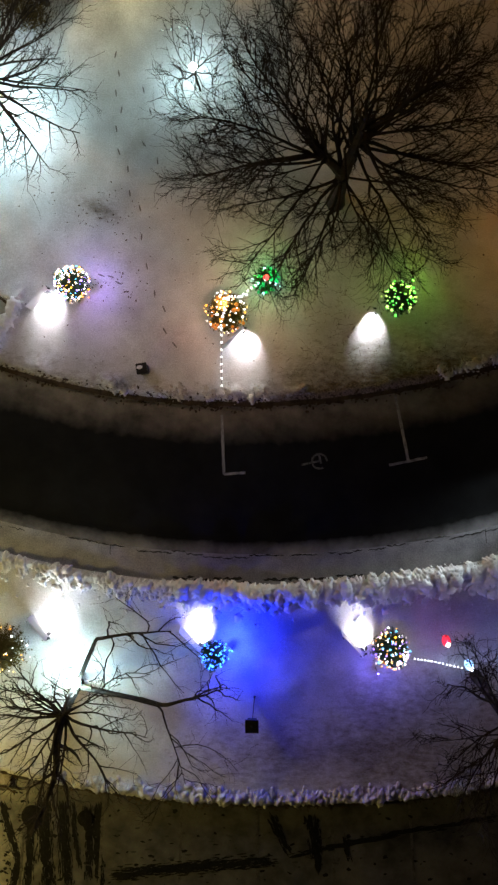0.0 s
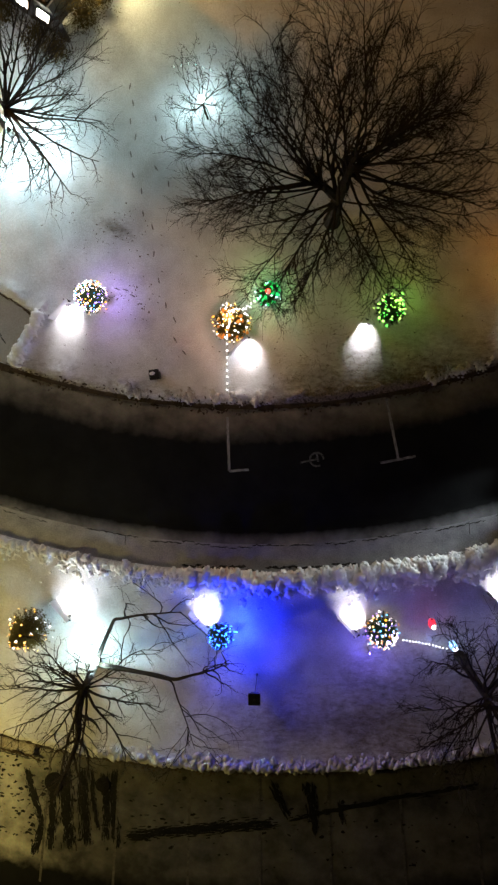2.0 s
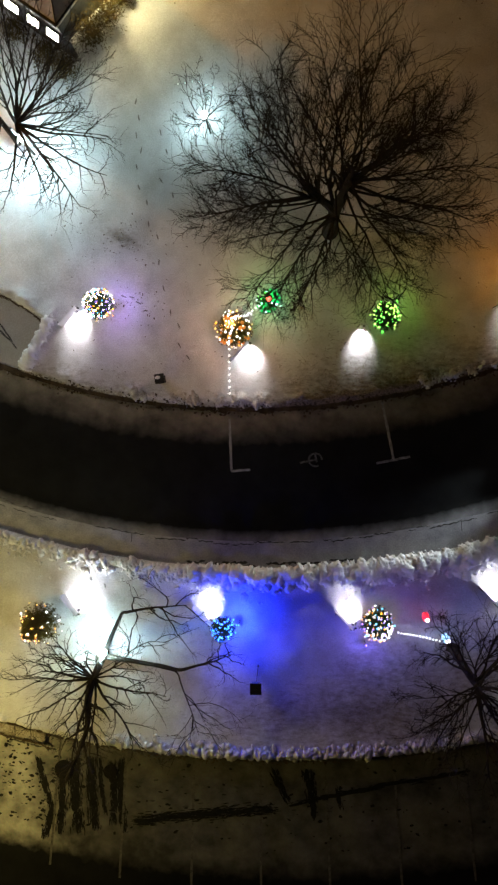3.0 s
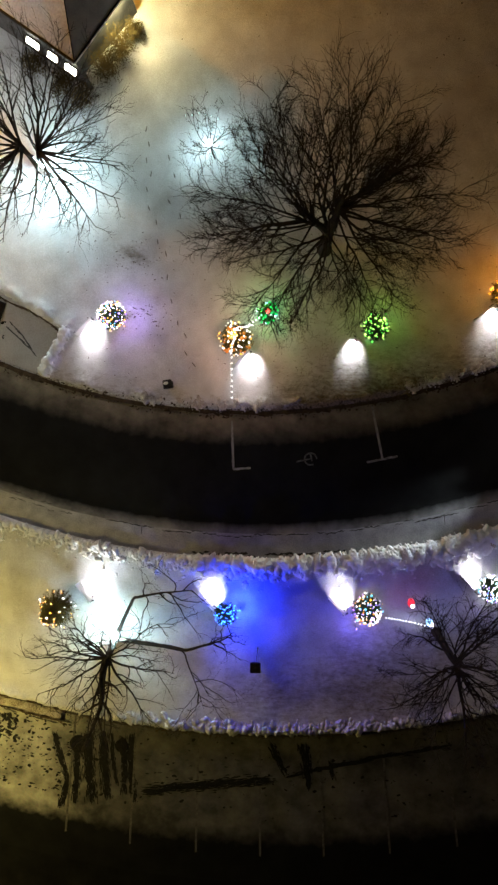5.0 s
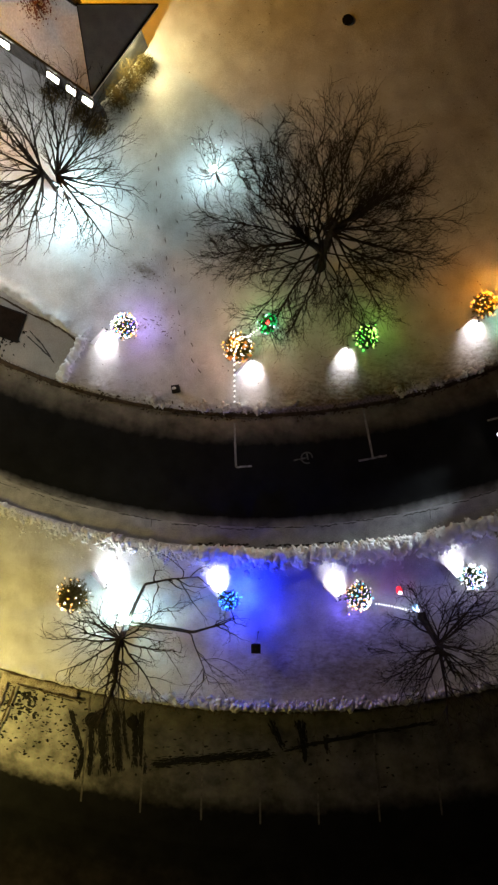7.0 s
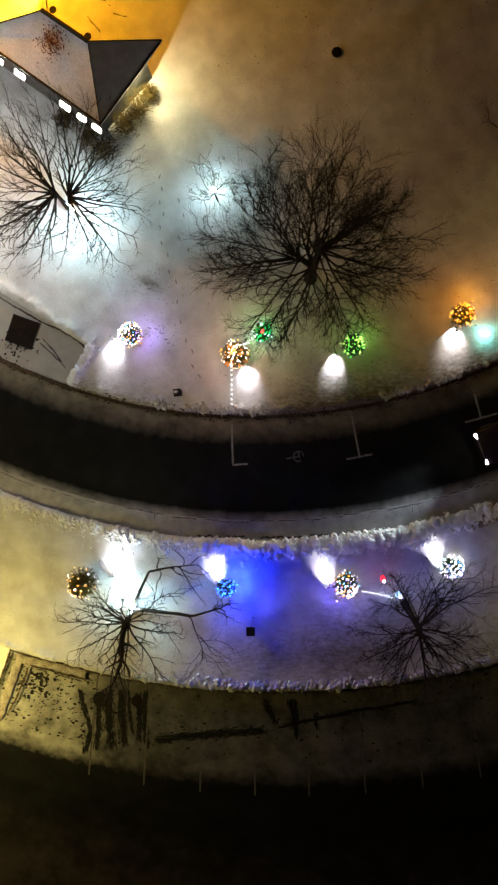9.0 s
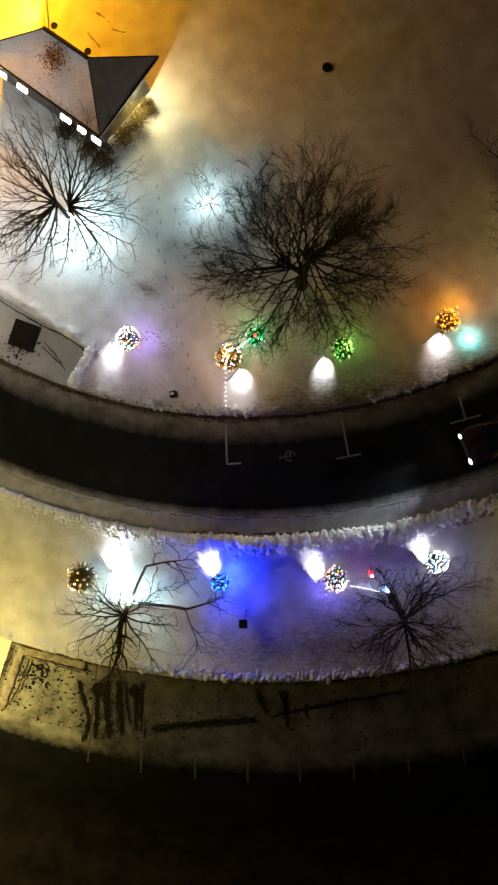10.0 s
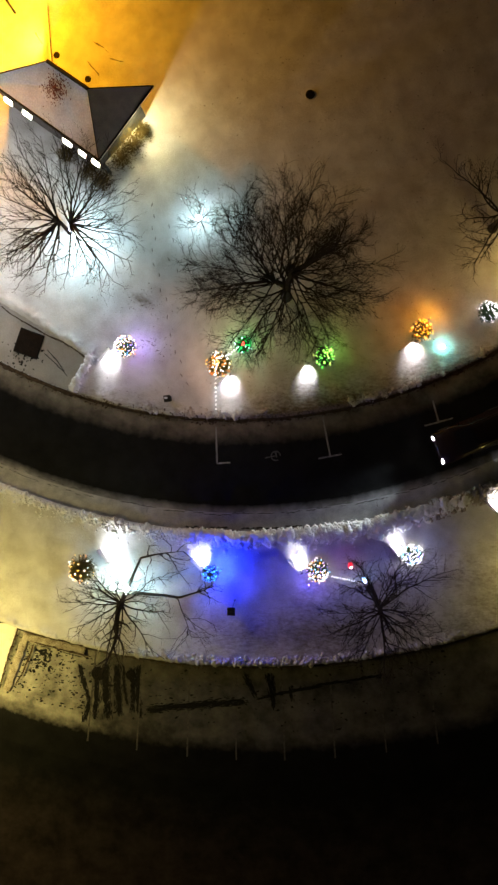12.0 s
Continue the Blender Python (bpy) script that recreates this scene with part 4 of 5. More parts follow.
# bodiless lamps added over the tips throw each string's colour over the snow around
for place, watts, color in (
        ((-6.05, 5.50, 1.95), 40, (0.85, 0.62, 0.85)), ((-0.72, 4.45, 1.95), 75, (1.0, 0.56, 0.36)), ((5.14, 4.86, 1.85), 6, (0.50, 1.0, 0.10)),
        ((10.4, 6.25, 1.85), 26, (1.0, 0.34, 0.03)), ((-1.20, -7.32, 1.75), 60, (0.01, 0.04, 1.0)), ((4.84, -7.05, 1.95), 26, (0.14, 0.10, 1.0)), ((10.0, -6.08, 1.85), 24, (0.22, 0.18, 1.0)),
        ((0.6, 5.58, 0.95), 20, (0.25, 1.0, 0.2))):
    lamp("string_glow_light", place, watts, color, 0.03)


# ------------------------------------------------------------------ garlands and small lights
def garland(points, n, color, label, r=0.035):
    """Bulbs on a wire from point to point."""
    top = empty("light_garland", points[0])
    inv = top.matrix_world.inverted()
    pts = [Vector(p) for p in points]
    verts, faces = [], []
    tube(verts, faces, pts, [0.006] * len(pts), 4)
    obj("wire", verts, faces, BLACKMETAL, top).matrix_parent_inverse = inv
    seg = [(b - a).length for a, b in zip(pts, pts[1:])]
    for k in range(n):
        d, j = (k + 0.5) / n * sum(seg), 0
        while d > seg[j] and j < len(seg) - 1:
            d, j = d - seg[j], j + 1
        p = pts[j].lerp(pts[j + 1], d / seg[j])
        part("bulb", ball(r, Matrix.Translation(p), 1), GARLAND[color], top).matrix_parent_inverse = inv
    return tagged(top, label, "light garland", "light garlands")


garland([(-0.86, 3.75, 0.75), (-0.90, 1.85, 0.30)], 8, "white", "string of white bulbs running from the fir to the kerb", 0.036)
garland([(-0.3, 4.85, 0.8), (0.35, 5.35, 0.6)], 5, "white", "short string of white bulbs between two firs", 0.035)
FIR = Vector((-0.72, 4.45, 0.0))
OVER = [(0.78, 0.56, 0.70), (0.47, 0.43, 0.75), (0.22, 0.40, 1.05), (0.0, 0.20, 1.55), (-0.22, -0.04, 1.5), (0.08, -0.12, 1.7), (-0.10, -0.40, 1.05), (-0.16, -0.69, 0.75)]
garland([FIR + Vector(p) for p in OVER], 20, "white", "string of white bulbs wound over the decorated fir", 0.032)
garland([(0.7, 5.45, 0.55), (1.2, 5.25, 0.5)], 3, "cyan", "short string of pale bulbs beside the green lantern", 0.035)
garland([(5.55, -7.3, 0.55), (6.2, -7.45, 0.35), (7.3, -7.7, 0.3)], 14, "white", "string of white bulbs leading to the bare tree", 0.03)

garland([(-2.72, 13.15, 1.7), (-2.24, 13.16, 1.75), (-1.93, 13.24, 1.75), (-1.67, 13.12, 1.7), (-1.17, 12.96, 1.7)], 6, "cyan", "string of tiny pale bulbs in the small bare tree", 0.022)

shrub = empty("lit_shrub", (0.62, 5.56, 0.12))
rngs = random.Random(8)
verts, faces = [], []
for k in range(900):
    d = Vector((rngs.gauss(0, 1), rngs.gauss(0, 1), abs(rngs.gauss(0, 1)))).normalized()
    p = d * rngs.uniform(0.12, 0.42)
    t = d.cross(Vector((rngs.random(), rngs.random(), rngs.random()))).normalized() * 0.03
    verts += [p + t, p - t, p + d * 0.14]
    faces.append((len(verts) - 3, len(verts) - 2, len(verts) - 1))
obj("foliage", verts, faces, SHRUBLEAF, shrub)
for k in range(44):
    d = Vector((rngs.gauss(0, 1), rngs.gauss(0, 1), abs(rngs.gauss(0, 0.8)) + 0.15)).normalized() * rngs.uniform(0.40, 0.52)
    if k % 3:
        # glowing balls stand for leaves lit green by the bulbs
        part("lit_leaf_tuft", ball(rngs.uniform(0.04, 0.07), Matrix.Translation(d) @ Matrix.Diagonal((1, 1, 0.7, 1)), 1), EMERALD, shrub, "glowing green tuft for lit leaves")
    else:
        part("bulb", ball(0.024, Matrix.Translation(d), 1), BULB["green" if k % 2 else "teal"], shrub)
part("ornament", ball(0.10, pose(0.03, 0.0, 0.50), 2), BULB["red"], shrub, "glowing red ornament", True)
tagged(shrub, "small shrub wound with green lights and one red ornament", "shrub")


def lantern(place, r, color, watts, rgb, label):
    top = empty("garden_lantern", place)
    part("stake", cyl(0.012, 0.012, 0.6, pose(0, 0, 0.30), 6), BLACKMETAL, top)
    part("globe", ball(r, pose(0, 0, 0.62) @ Matrix.Diagonal((1, 1, 1.3, 1)), 2), BULB[color], top, "glowing " + color + " globe", True)
    if watts:
        lamp("lantern_light", (place[0], place[1], place[2] + 0.62 + 1.3 * r + 0.04), watts, rgb, 0.02)
    return tagged(top, label, "lantern")


# stakes with small lamps, added to spread the firs' coloured glow
lantern((-0.55, -7.05, 0.12), 0.03, "blue", 330, (0.01, 0.025, 1.0), "added blue light on a stake to spread the fir glow")
lantern((4.35, -7.75, 0.12), 0.03, "violet", 24, (0.16, 0.12, 1.0), "added violet light on a stake to spread the fir glow")
lantern((10.75, 6.85, 0.12), 0.03, "amber", 28, (1.0, 0.34, 0.03), "added amber light on a stake to spread the fir glow")
lantern((5.5, 5.35, 0.12), 0.03, "green", 4.5, (0.5, 1.0, 0.1), "added green light on a stake to spread the fir glow")
lantern((-5.35, 5.5, 0.12), 0.03, "violet", 26, (0.42, 0.30, 1.0), "added violet light on a stake to spread the fir glow")


def shaded_lantern(place, turn, glass, core, watts, rgb, label):
    """An egg of coloured glass on a stake, its bulb standing out of the open end."""
    top = empty("garden_lantern", place, turn)
    part("stake", cyl(0.012, 0.012, 0.55, pose(0, 0, 0.275), 6), BLACKMETAL, top)
    part("globe", ball(0.14, pose(0, 0, 0.60) @ Matrix.Diagonal((1, 1.45, 0.9, 1)), 3), glass, top, "glowing coloured glass", True)
    part("bulb", ball(0.085, pose(0.02, -0.10, 0.69), 2), core, top, "bright white bulb", True)
    part("cap", cyl(0.05, 0.03, 0.03, pose(0, 0.16, 0.66), 8), BLACKMETAL, top)
    lamp("lantern_light", (place[0], place[1], place[2] + 0.85), watts, rgb, 0.02)
    return tagged(top, label, "lantern")


shaded_lantern((6.6, -6.62, 0.12), 8, REDGLASS, BULB["white"], 2, (1.0, 0.15, 0.3), "red glass lantern glowing on a stake among branches")
shaded_lantern((7.35, -7.42, 0.12), 25, ICE, BULB["white"], 8, (0.2, 0.3, 1.0), "blue-white glowing lantern on a stake by the tree")
lantern((11.5, 5.35, -0.15), 0.11, "sea", 0, (0.25, 1.0, 0.85), "teal glowing lantern on a stake in the snow")


# ------------------------------------------------------------------ bare trees
def wander(rng, start, direction, length, r0, r1, n, lift, jitter):
    pts, radii, p, d = [start.copy()], [r0], start.copy(), direction.normalized()
    for k in range(n):
        d = (d + Vector((rng.gauss(0, jitter), rng.gauss(0, jitter), rng.gauss(0, jitter) + lift))).normalized()
        p = p + d * (length / n)
        pts.append(p.copy())
        radii.append(r0 + (r1 - r0) * (k + 1) / n)
    return pts, radii


def limb_mesh(rng, start, direction, length, r0, subs, twigs, lift=0.05, jitter=0.10, spread=1.4, bend=0.0, first=0.42):
    verts, faces = [], []
    pts, radii = wander(rng, start, direction, length * (first if bend else 1), r0, r0 * (0.6 if bend else 0.18), 6 if bend else 9, 0.0 if bend else lift, jitter * (0.25 if bend else 1))
    if bend:   # a crook: the limb turns aside by that many degrees
        d = (pts[-1] - pts[-2]).normalized()
        for k in range(3):
            d.rotate(Euler((0, 0, radians(bend / 3))))
            pts.append(pts[-1] + d * 0.13)
            radii.append(r0 * (0.6 - 0.02 * k))
        more, thin = wander(rng, pts[-1], Vector((d.x, d.y, d.z * 0.4)), length * (1 - first), r0 * 0.54, r0 * 0.15, 6, lift, jitter * 0.6)
        pts, radii = pts + more[1:], radii + thin[1:]
    tube(verts, faces, pts, radii, 6)

    def at(pts, f):
        k = min(int(f * (len(pts) - 1)), len(pts) - 2)
        return pts[k].lerp(pts[k + 1], f * (len(pts) - 1) - k), (pts[k + 1] - pts[k]).normalized()

    for s in range(subs):
        f = (first + 0.02 if bend else 0.22) + (0.98 - first if bend else 0.78) * (s + rng.random()) / subs
        p, d = at(pts, min(f, 0.99))
        side = d.cross(Vector((0, 0, 1))).normalized() * rng.choice((-1, 1))
        q = d * 0.9 + side * rng.uniform(0.25, spread) + Vector((0, 0, rng.uniform(-0.15, 0.4)))
        l2 = length * rng.uniform(0.14, 0.55) * (1.15 - 0.55 * f)
        p2, r2 = wander(rng, p, q, l2, r0 * (1 - 0.75 * f) * 0.5 + 0.006, 0.006, 6, lift, jitter * 1.9)
        tube(verts, faces, p2, r2, 4)
        for t in range(twigs):
            g = 0.2 + 0.8 * (t + rng.random()) / twigs
            p, d = at(p2, min(g, 0.99))
            side = d.cross(Vector((0, 0, 1))).normalized() * rng.choice((-1, 1))
            q = d + side * rng.uniform(0.3, 1.0) + Vector((0, 0, rng.uniform(-0.2, 0.4)))
            p3, r3 = wander(rng, p, q, l2 * rng.uniform(0.25, 0.55), 0.007, 0.003, 4, lift, jitter * 2.2)
            tube(verts, faces, p3, r3, 3)
    return verts, faces


def bare_tree(base, fork, trunk_r, limbs, label, seed, subs=8, twigs=6, lift=0.05, jitter=0.10, spread=1.4):
    """limbs: (azimuth, elevation, length, radius, height along the leader) in degrees and metres."""
    rng = random.Random(seed)
    top = empty("bare_tree", base)
    fork = Vector(fork) - Vector(base)
    verts, faces = [], []
    pts = [Vector((0, 0, -0.1)), Vector((0, 0, 0.12)), fork * 0.35, fork * 0.7, fork]
    tube(verts, faces, pts, [trunk_r * 1.6, trunk_r * 1.25, trunk_r, trunk_r * 0.92, trunk_r * 0.85], 10)
    obj("trunk", verts, faces, BARK, top, smooth=True)
    for az, el, length, r, up, *bend in limbs:
        a, e = radians(az), radians(el)
        d = Vector((math.cos(a) * math.cos(e), math.sin(a) * math.cos(e), math.sin(e)))
        v, f = limb_mesh(rng, fork + (Vector(up) if isinstance(up, tuple) else Vector((0, 0, up)) if up > 0 else fork.normalized() * up), d, length, r, subs, twigs, lift, jitter, spread, *bend)
        obj("limb", v, f, BARK, top)
    return tagged(top, label, "tree", "bare trees")


rl = random.Random(5)
WEST, EAST = Vector((-1.0, -0.02, 1.5)), Vector((0.34, 0.42, 1.8))   # the two stems of the large tree end here, over its fork
BIG = [(181, 55, 2.7, 0.17, 0), (52, 73, 3.2, 0.21, 0), (75, 70, 2.4, 0.10, (0.1, 0.1, 0.3)), (110, 66, 2.4, 0.09, (-0.1, 0.1, 0.3))]
for k in range(37):
    az = k * 360 / 37 + rl.uniform(-7, 7)
    west, south = math.cos(radians(az - 170)), math.sin(radians(az)) < -0.35
    el = rl.choice((4, 9, 15, 22, 32, 44)) if not south else rl.choice((2, 6, 12))
    start = Vector((0, 0, -0.2)) if south and rl.random() < 0.6 else EAST.lerp(WEST, min(1.0, max(0.0, 0.45 + 0.9 * west)))
    BIG.append((az, el, rl.uniform(3.6, 4.5) * (0.9 if el > 40 else 1.0), rl.uniform(0.026, 0.062), tuple(start * rl.uniform(0.55, 1.1))))
for az, el, length, along in ((82, 14, 4.3, 0.9), (95, 10, 4.3, 0.7), (108, 18, 4.2, 0.5), (68, 24, 4.1, 1.0), (-24, 9, 4.2, 0.7), (4, 8, 4.3, 0.9), (24, 16, 4.0, 0.8)):   # the east stem bears more
    BIG.append((az, el, length, 0.05, tuple(EAST * along)))
bare_tree((3.02, 8.20, 0.1), (3.05, 8.28, 2.1), 0.25, BIG, "large bare tree with a wide dense crown", 21, 17, 14, 0.012, 0.095, 1.05)

EASTFORK = (0.42, 0.05, -0.8)
LEFT = [(130, 60, 1.8, 0.09, 0), (100, 55, 1.7, 0.08, EASTFORK)]
for k in range(40):
    az = k * 360 / 40 + rl.uniform(-6, 6)
    el = rl.choice((4, 10, 18, 28))
    east = math.cos(radians(az - 5)) > 0.05
    LEFT.append((az, el, rl.uniform(3.2, 4.2) * (1.06 if east else 1.0), rl.uniform(0.03, 0.06) * (1.45 if math.sin(radians(az)) < -0.2 else 1.1), EASTFORK if east else rl.uniform(-0.7, 0.1)))
bare_tree((-9.32, 12.02, 0.1), (-9.18, 12.02, 2.3), 0.11, LEFT, "bare spreading tree lit by a lamp at its fork", 27, 9, 7, 0.02, 0.07, 0.9)

SW = [(66, 38, 6.2, 0.095, -2.05, -42, 0.60), (8, 34, 5.9, 0.105, -2.05, 22, 0.67), (8, 34, 5.9, 0.05, -2.03, -74, 0.67), (-105, -2, 3.8, 0.16, 0.0), (-99, 8, 3.2, 0.07, 0.1),
      (140, 10, 2.4, 0.045, 0), (128, 14, 2.3, 0.04, 0), (157, 8, 2.5, 0.04, 0), (172, 10, 2.6, 0.045, 0), (188, 8, 2.7, 0.04, 0), (200, 6, 3.0, 0.05, 0.05), (214, 8, 3.0, 0.05, 0), (229, 10, 2.6, 0.045, 0), (243, 8, 2.8, 0.04, 0.1),
      (-80, 6, 3.1, 0.05, -0.1), (-55, 6, 3.3, 0.055, -0.1), (-36, 8, 3.1, 0.05, 0), (-3, 10, 2.3, 0.035, 0), (28, 14, 3.6, 0.04, 0), (8, 6, 2.2, 0.03, -0.2), (96, 12, 2.2, 0.04, 0), (86, 18, 2.4, 0.03, 0.1), (112, 20, 1.9, 0.03, 0.1)]
bare_tree((-6.05, -8.45, 0.1), (-5.70, -8.45, 2.55), 0.15, SW, "bare tree with crooked limbs lit by a lamp", 23, 9, 6, 0.02, 0.12, 1.1)

SE = [(150, 6, 3.0, 0.05, -0.7), (128, 10, 2.9, 0.045, -0.5), (112, 12, 3.0, 0.045, -0.3), (92, 14, 2.8, 0.04, 0), (70, 12, 3.4, 0.05, 0), (48, 12, 3.9, 0.055, 0), (34, 10, 4.2, 0.055, 0), (-60, 50, 1.8, 0.11, 0), (-85, 12, 3.6, 0.09, 0)]
SE += [(k * 360 / 20 + rl.uniform(-7, 7), rl.choice((10, 20, 32, 46)), rl.uniform(2.6, 3.6), rl.uniform(0.025, 0.05), rl.uniform(-0.2, 1.2)) for k in range(20)]
bare_tree((7.75, -8.00, 0.1), (8.0, -8.5, 2.1), 0.16, SE, "dark bare tree beside the coloured lights", 24, 11, 8, 0.03, 0.09, 1.0)

SMALL = [(k * 360 / 11 + rl.uniform(-10, 10), rl.choice((6, 12, 22, 35)), rl.uniform(1.2, 2.1), 0.022, rl.uniform(-0.2, 0.2)) for k in range(11)]
bare_tree((-1.60, 12.12, 0.1), (-1.66, 12.20, 1.1), 0.03, SMALL, "small bare tree around a bright lamp", 25, 6, 5, 0.06, 0.2)

FAR = [(k * 24 + 5, 8 + 14 * (k % 3), 4.2, 0.055, 0.3 * (k % 3)) for k in range(12)]
bare_tree((14.1, 11.7, 0.1), (14.1, 11.7, 2.0), 0.2, FAR, "dark bare tree at the lawn's edge", 26, 11, 8)


def weeds(name, n, x1, x2, y1, y2, label, seed):
    """Dry stalks standing out of the snow, each with a side shoot."""
    rng = random.Random(seed)
    v, f = [], []
    spots = [(rng.uniform(x1, x2), rng.uniform(y1, y2)) for _ in range(n)]
    for (x, y), z in zip(spots, lawn_z(spots)):
        d = Vector((rng.gauss(0, 0.35), rng.gauss(0, 0.35), 1))
        p, q = wander(rng, Vector((x, y, z - 0.02)), d, rng.uniform(0.3, 0.75), 0.006, 0.002, 4, -0.05, 0.12)
        tube(v, f, p, q, 3)
        p, q = wander(rng, p[2], d + Vector((rng.gauss(0, 0.8), rng.gauss(0, 0.8), 0)), rng.uniform(0.12, 0.3), 0.004, 0.002, 3, 0.0, 0.15)
        tube(v, f, p, q, 3)
    return tagged(obj(name, v, f, BUSH), label, "weeds", kind="stuff")


weeds("dry_weeds", 90, 1.9, 3.5, 2.9, 5.4, "thin dry weed stalks standing in the snow", 91)
weeds("kerb_grass", 170, 0.6, 7.6, 1.95, 3.2, "dry grass stalks along the worn kerb strip", 92)


# ------------------------------------------------------------------ lamps in the trees and at the borders
def globe_lamp(place, height, r, material, label):
    top = empty("globe_lamp", place)
    part("pole", cyl(0.025, 0.02, height, pose(0, 0, height / 2), 8), BLACKMETAL, top)
    part("collar", cyl(0.05, 0.04, 0.05, pose(0, 0, height - 0.02), 12), BLACKMETAL, top)
    part("globe", ball(r, pose(0, 0, height + r), 3), material, top, "glowing globe", True)
    return tagged(top, label, "lamp", "globe lamps")


# the post is added between globe and trunk to keep the trunk dark
tree_lamp = empty("arm_lamp", (-8.66, 11.53, 0.12))
part("pole", cyl(0.06, 0.055, 2.1, pose(0, 0, 1.05), 12), BLACKMETAL, tree_lamp)
part("arm", box((0.16, 0.03, 0.03), pose(0.08, -0.067, 1.55, 0, 0, -40)), BLACKMETAL, tree_lamp)
part("globe", ball(0.06, pose(0.165, -0.138, 1.50), 3), glowing("bright_cool_globe", COOL, 2900), tree_lamp, "glowing globe", True)
tagged(tree_lamp, "white globe lamp with a post added to shade the trunk", "lamp", "globe lamps")
globe_lamp((-1.70, 12.30, 0.12), 0.95, 0.12, glowing("cool_globe", COOL, 230), "white globe lamp on a post in the small tree")
globe_lamp((-5.86, -8.12, 0.12), 0.75, 0.16, glowing("cool_globe_south", COOL, 310), "white globe lamp on a post beside the crooked tree")
globe_lamp((-16.6, -12.4, 0.0), 6.4, 0.30, glowing("straw_globe", STRAW, 800), "tall yellow globe lamp beside the parking lot")
# added out of view to brighten the roof, driveway and west lawn
globe_lamp((-18.0, 11.5, 0.12), 5.2, 0.22, glowing("rose_globe", (1.0, 0.97, 0.94), 780), "unseen tall pale lamp added to light roof and driveway")
globe_lamp((16.8, -6.6, 0.12), 2.0, 0.16, glowing("straw_globe_south", STRAW, 150), "yellow globe lamp at the southern lawn's east end")
globe_lamp((15.6, 9.2, 0.12), 1.6, 0.15, glowing("straw_globe_east", (1.0, 0.64, 0.18), 115), "yellow globe lamp at the lawn's east side")


# ------------------------------------------------------------------ house
def house():
    """A low house: a snow-dusted slope, a bare dark slope, walls set back under the eaves, lit windows."""
    B, R, M, L = (-6.88, 15.05, 2.3), (-3.95, 18.8, 2.3), (-7.05, 18.1, 3.5), (-9.1, 19.5, 3.6)
    E, F = (-12.9, 19.4, 2.3), (-12.8, 19.55, 2.45)
    top = empty("house", (-8.5, 18.0, 0))
    inv = top.matrix_world.inverted()

    def fixed(o):
        o.matrix_parent_inverse = inv
        return o

    def slab(pts, material, label, thick=0.14):
        bm = bmesh.new()
        bm.faces.new([bm.verts.new(p) for p in pts])
        ex = bmesh.ops.extrude_face_region(bm, geom=bm.faces[:])
        bmesh.ops.translate(bm, verts=[v for v in ex["geom"] if isinstance(v, bmesh.types.BMVert)], vec=(0, 0, -thick))
        bmesh.ops.recalc_face_normals(bm, faces=bm.faces[:])
        return fixed(part("roof", bm, material, top, label))

    slab([B, M, L, F, E], ROOFSNOW, "snow-dusted roof slope")
    slab([B, R, M], SHINGLE, "dark bare shingle slope")

    def wall(a, b, height, name="wall", thick=0.16, z=0.0, material=SIDING, label=""):
        a, b = Vector((*a, 0)), Vector((*b, 0))
        mid, d = (a + b) / 2, b - a
        return fixed(part(name, box((d.length, thick, height), pose(mid.x, mid.y, z + height / 2, 0, 0, math.degrees(math.atan2(d.y, d.x)))), material, top, label))

    c1, c2, c3, c4, c5 = (-6.86, 15.22), (-4.95, 18.42), (-6.95, 17.75), (-9.05, 19.25), (-12.75, 19.42)
    wall(c5, c1, 2.28)
    wall((-7.45, 15.72), c2, 2.28)
    wall(c2, c3, 2.2)
    wall(c3, c4, 3.3)
    wall(c4, c5, 2.28)
    a, b = Vector((*c5, 0)), Vector((*c1, 0))
    d = (b - a).normalized()
    out = Vector((-0.58, -0.815, 0))
    turn = math.degrees(math.atan2(d.y, d.x))
    for f, w in ((0.12, 0.55), (0.30, 0.62), (0.68, 0.62), (0.82, 0.48), (0.945, 0.52)):
        p = a.lerp(b, f) + out * 0.22
        fr = fixed(part("window", box((w + 0.10, 0.05, 0.32), pose(p.x, p.y, 1.50, -40, 0, turn), 0.01), IRON, top, "dark frame of a window tilted open"))
        q = p + out * 0.024 + Vector((0, 0, 0.020))
        part("pane", box((w, 0.012, 0.23), pose(q.x, q.y, 1.50 + 0.020, -40, 0, turn)), WIN, fr, "lit pane")
    # gutter along the snowy slope and a dark verge along the back edge
    for p, q, r, name in ((E, B, 0.06, "gutter"), (L, M, 0.10, "verge"), (M, R, 0.03, "verge"), (F, L, 0.03, "verge"), (B, R, 0.04, "gutter"), (M, B, 0.02, "hip")):
        v, f = [], []
        tube(v, f, [Vector(p), Vector(p).lerp(Vector(q), 0.5), Vector(q)], [r] * 3, 8)
        fixed(obj(name, v, f, IRON, top))
    fixed(part("vent_pipe", cyl(0.07, 0.07, 0.4, pose(-8.85, 18.35, 3.15), 12), BRICKISH, top))
    rng = random.Random(3)
    v, f = [], []
    up = Vector((M[0] - B[0], M[1] - B[1], M[2] - B[2])).cross(Vector((L[0] - B[0], L[1] - B[1], L[2] - B[2]))).normalized()
    for k in range(420):
        x, y = -8.85 + rng.gauss(0, 0.33), 18.35 + rng.gauss(0, 0.30)
        z = B[2] - (up.x * (x - B[0]) + up.y * (y - B[1])) / up.z + 0.006 + 0.0002 * (k % 60)
        i, s = len(v), rng.uniform(0.012, 0.045)
        for j in range(7):
            q = j * 2 * math.pi / 7
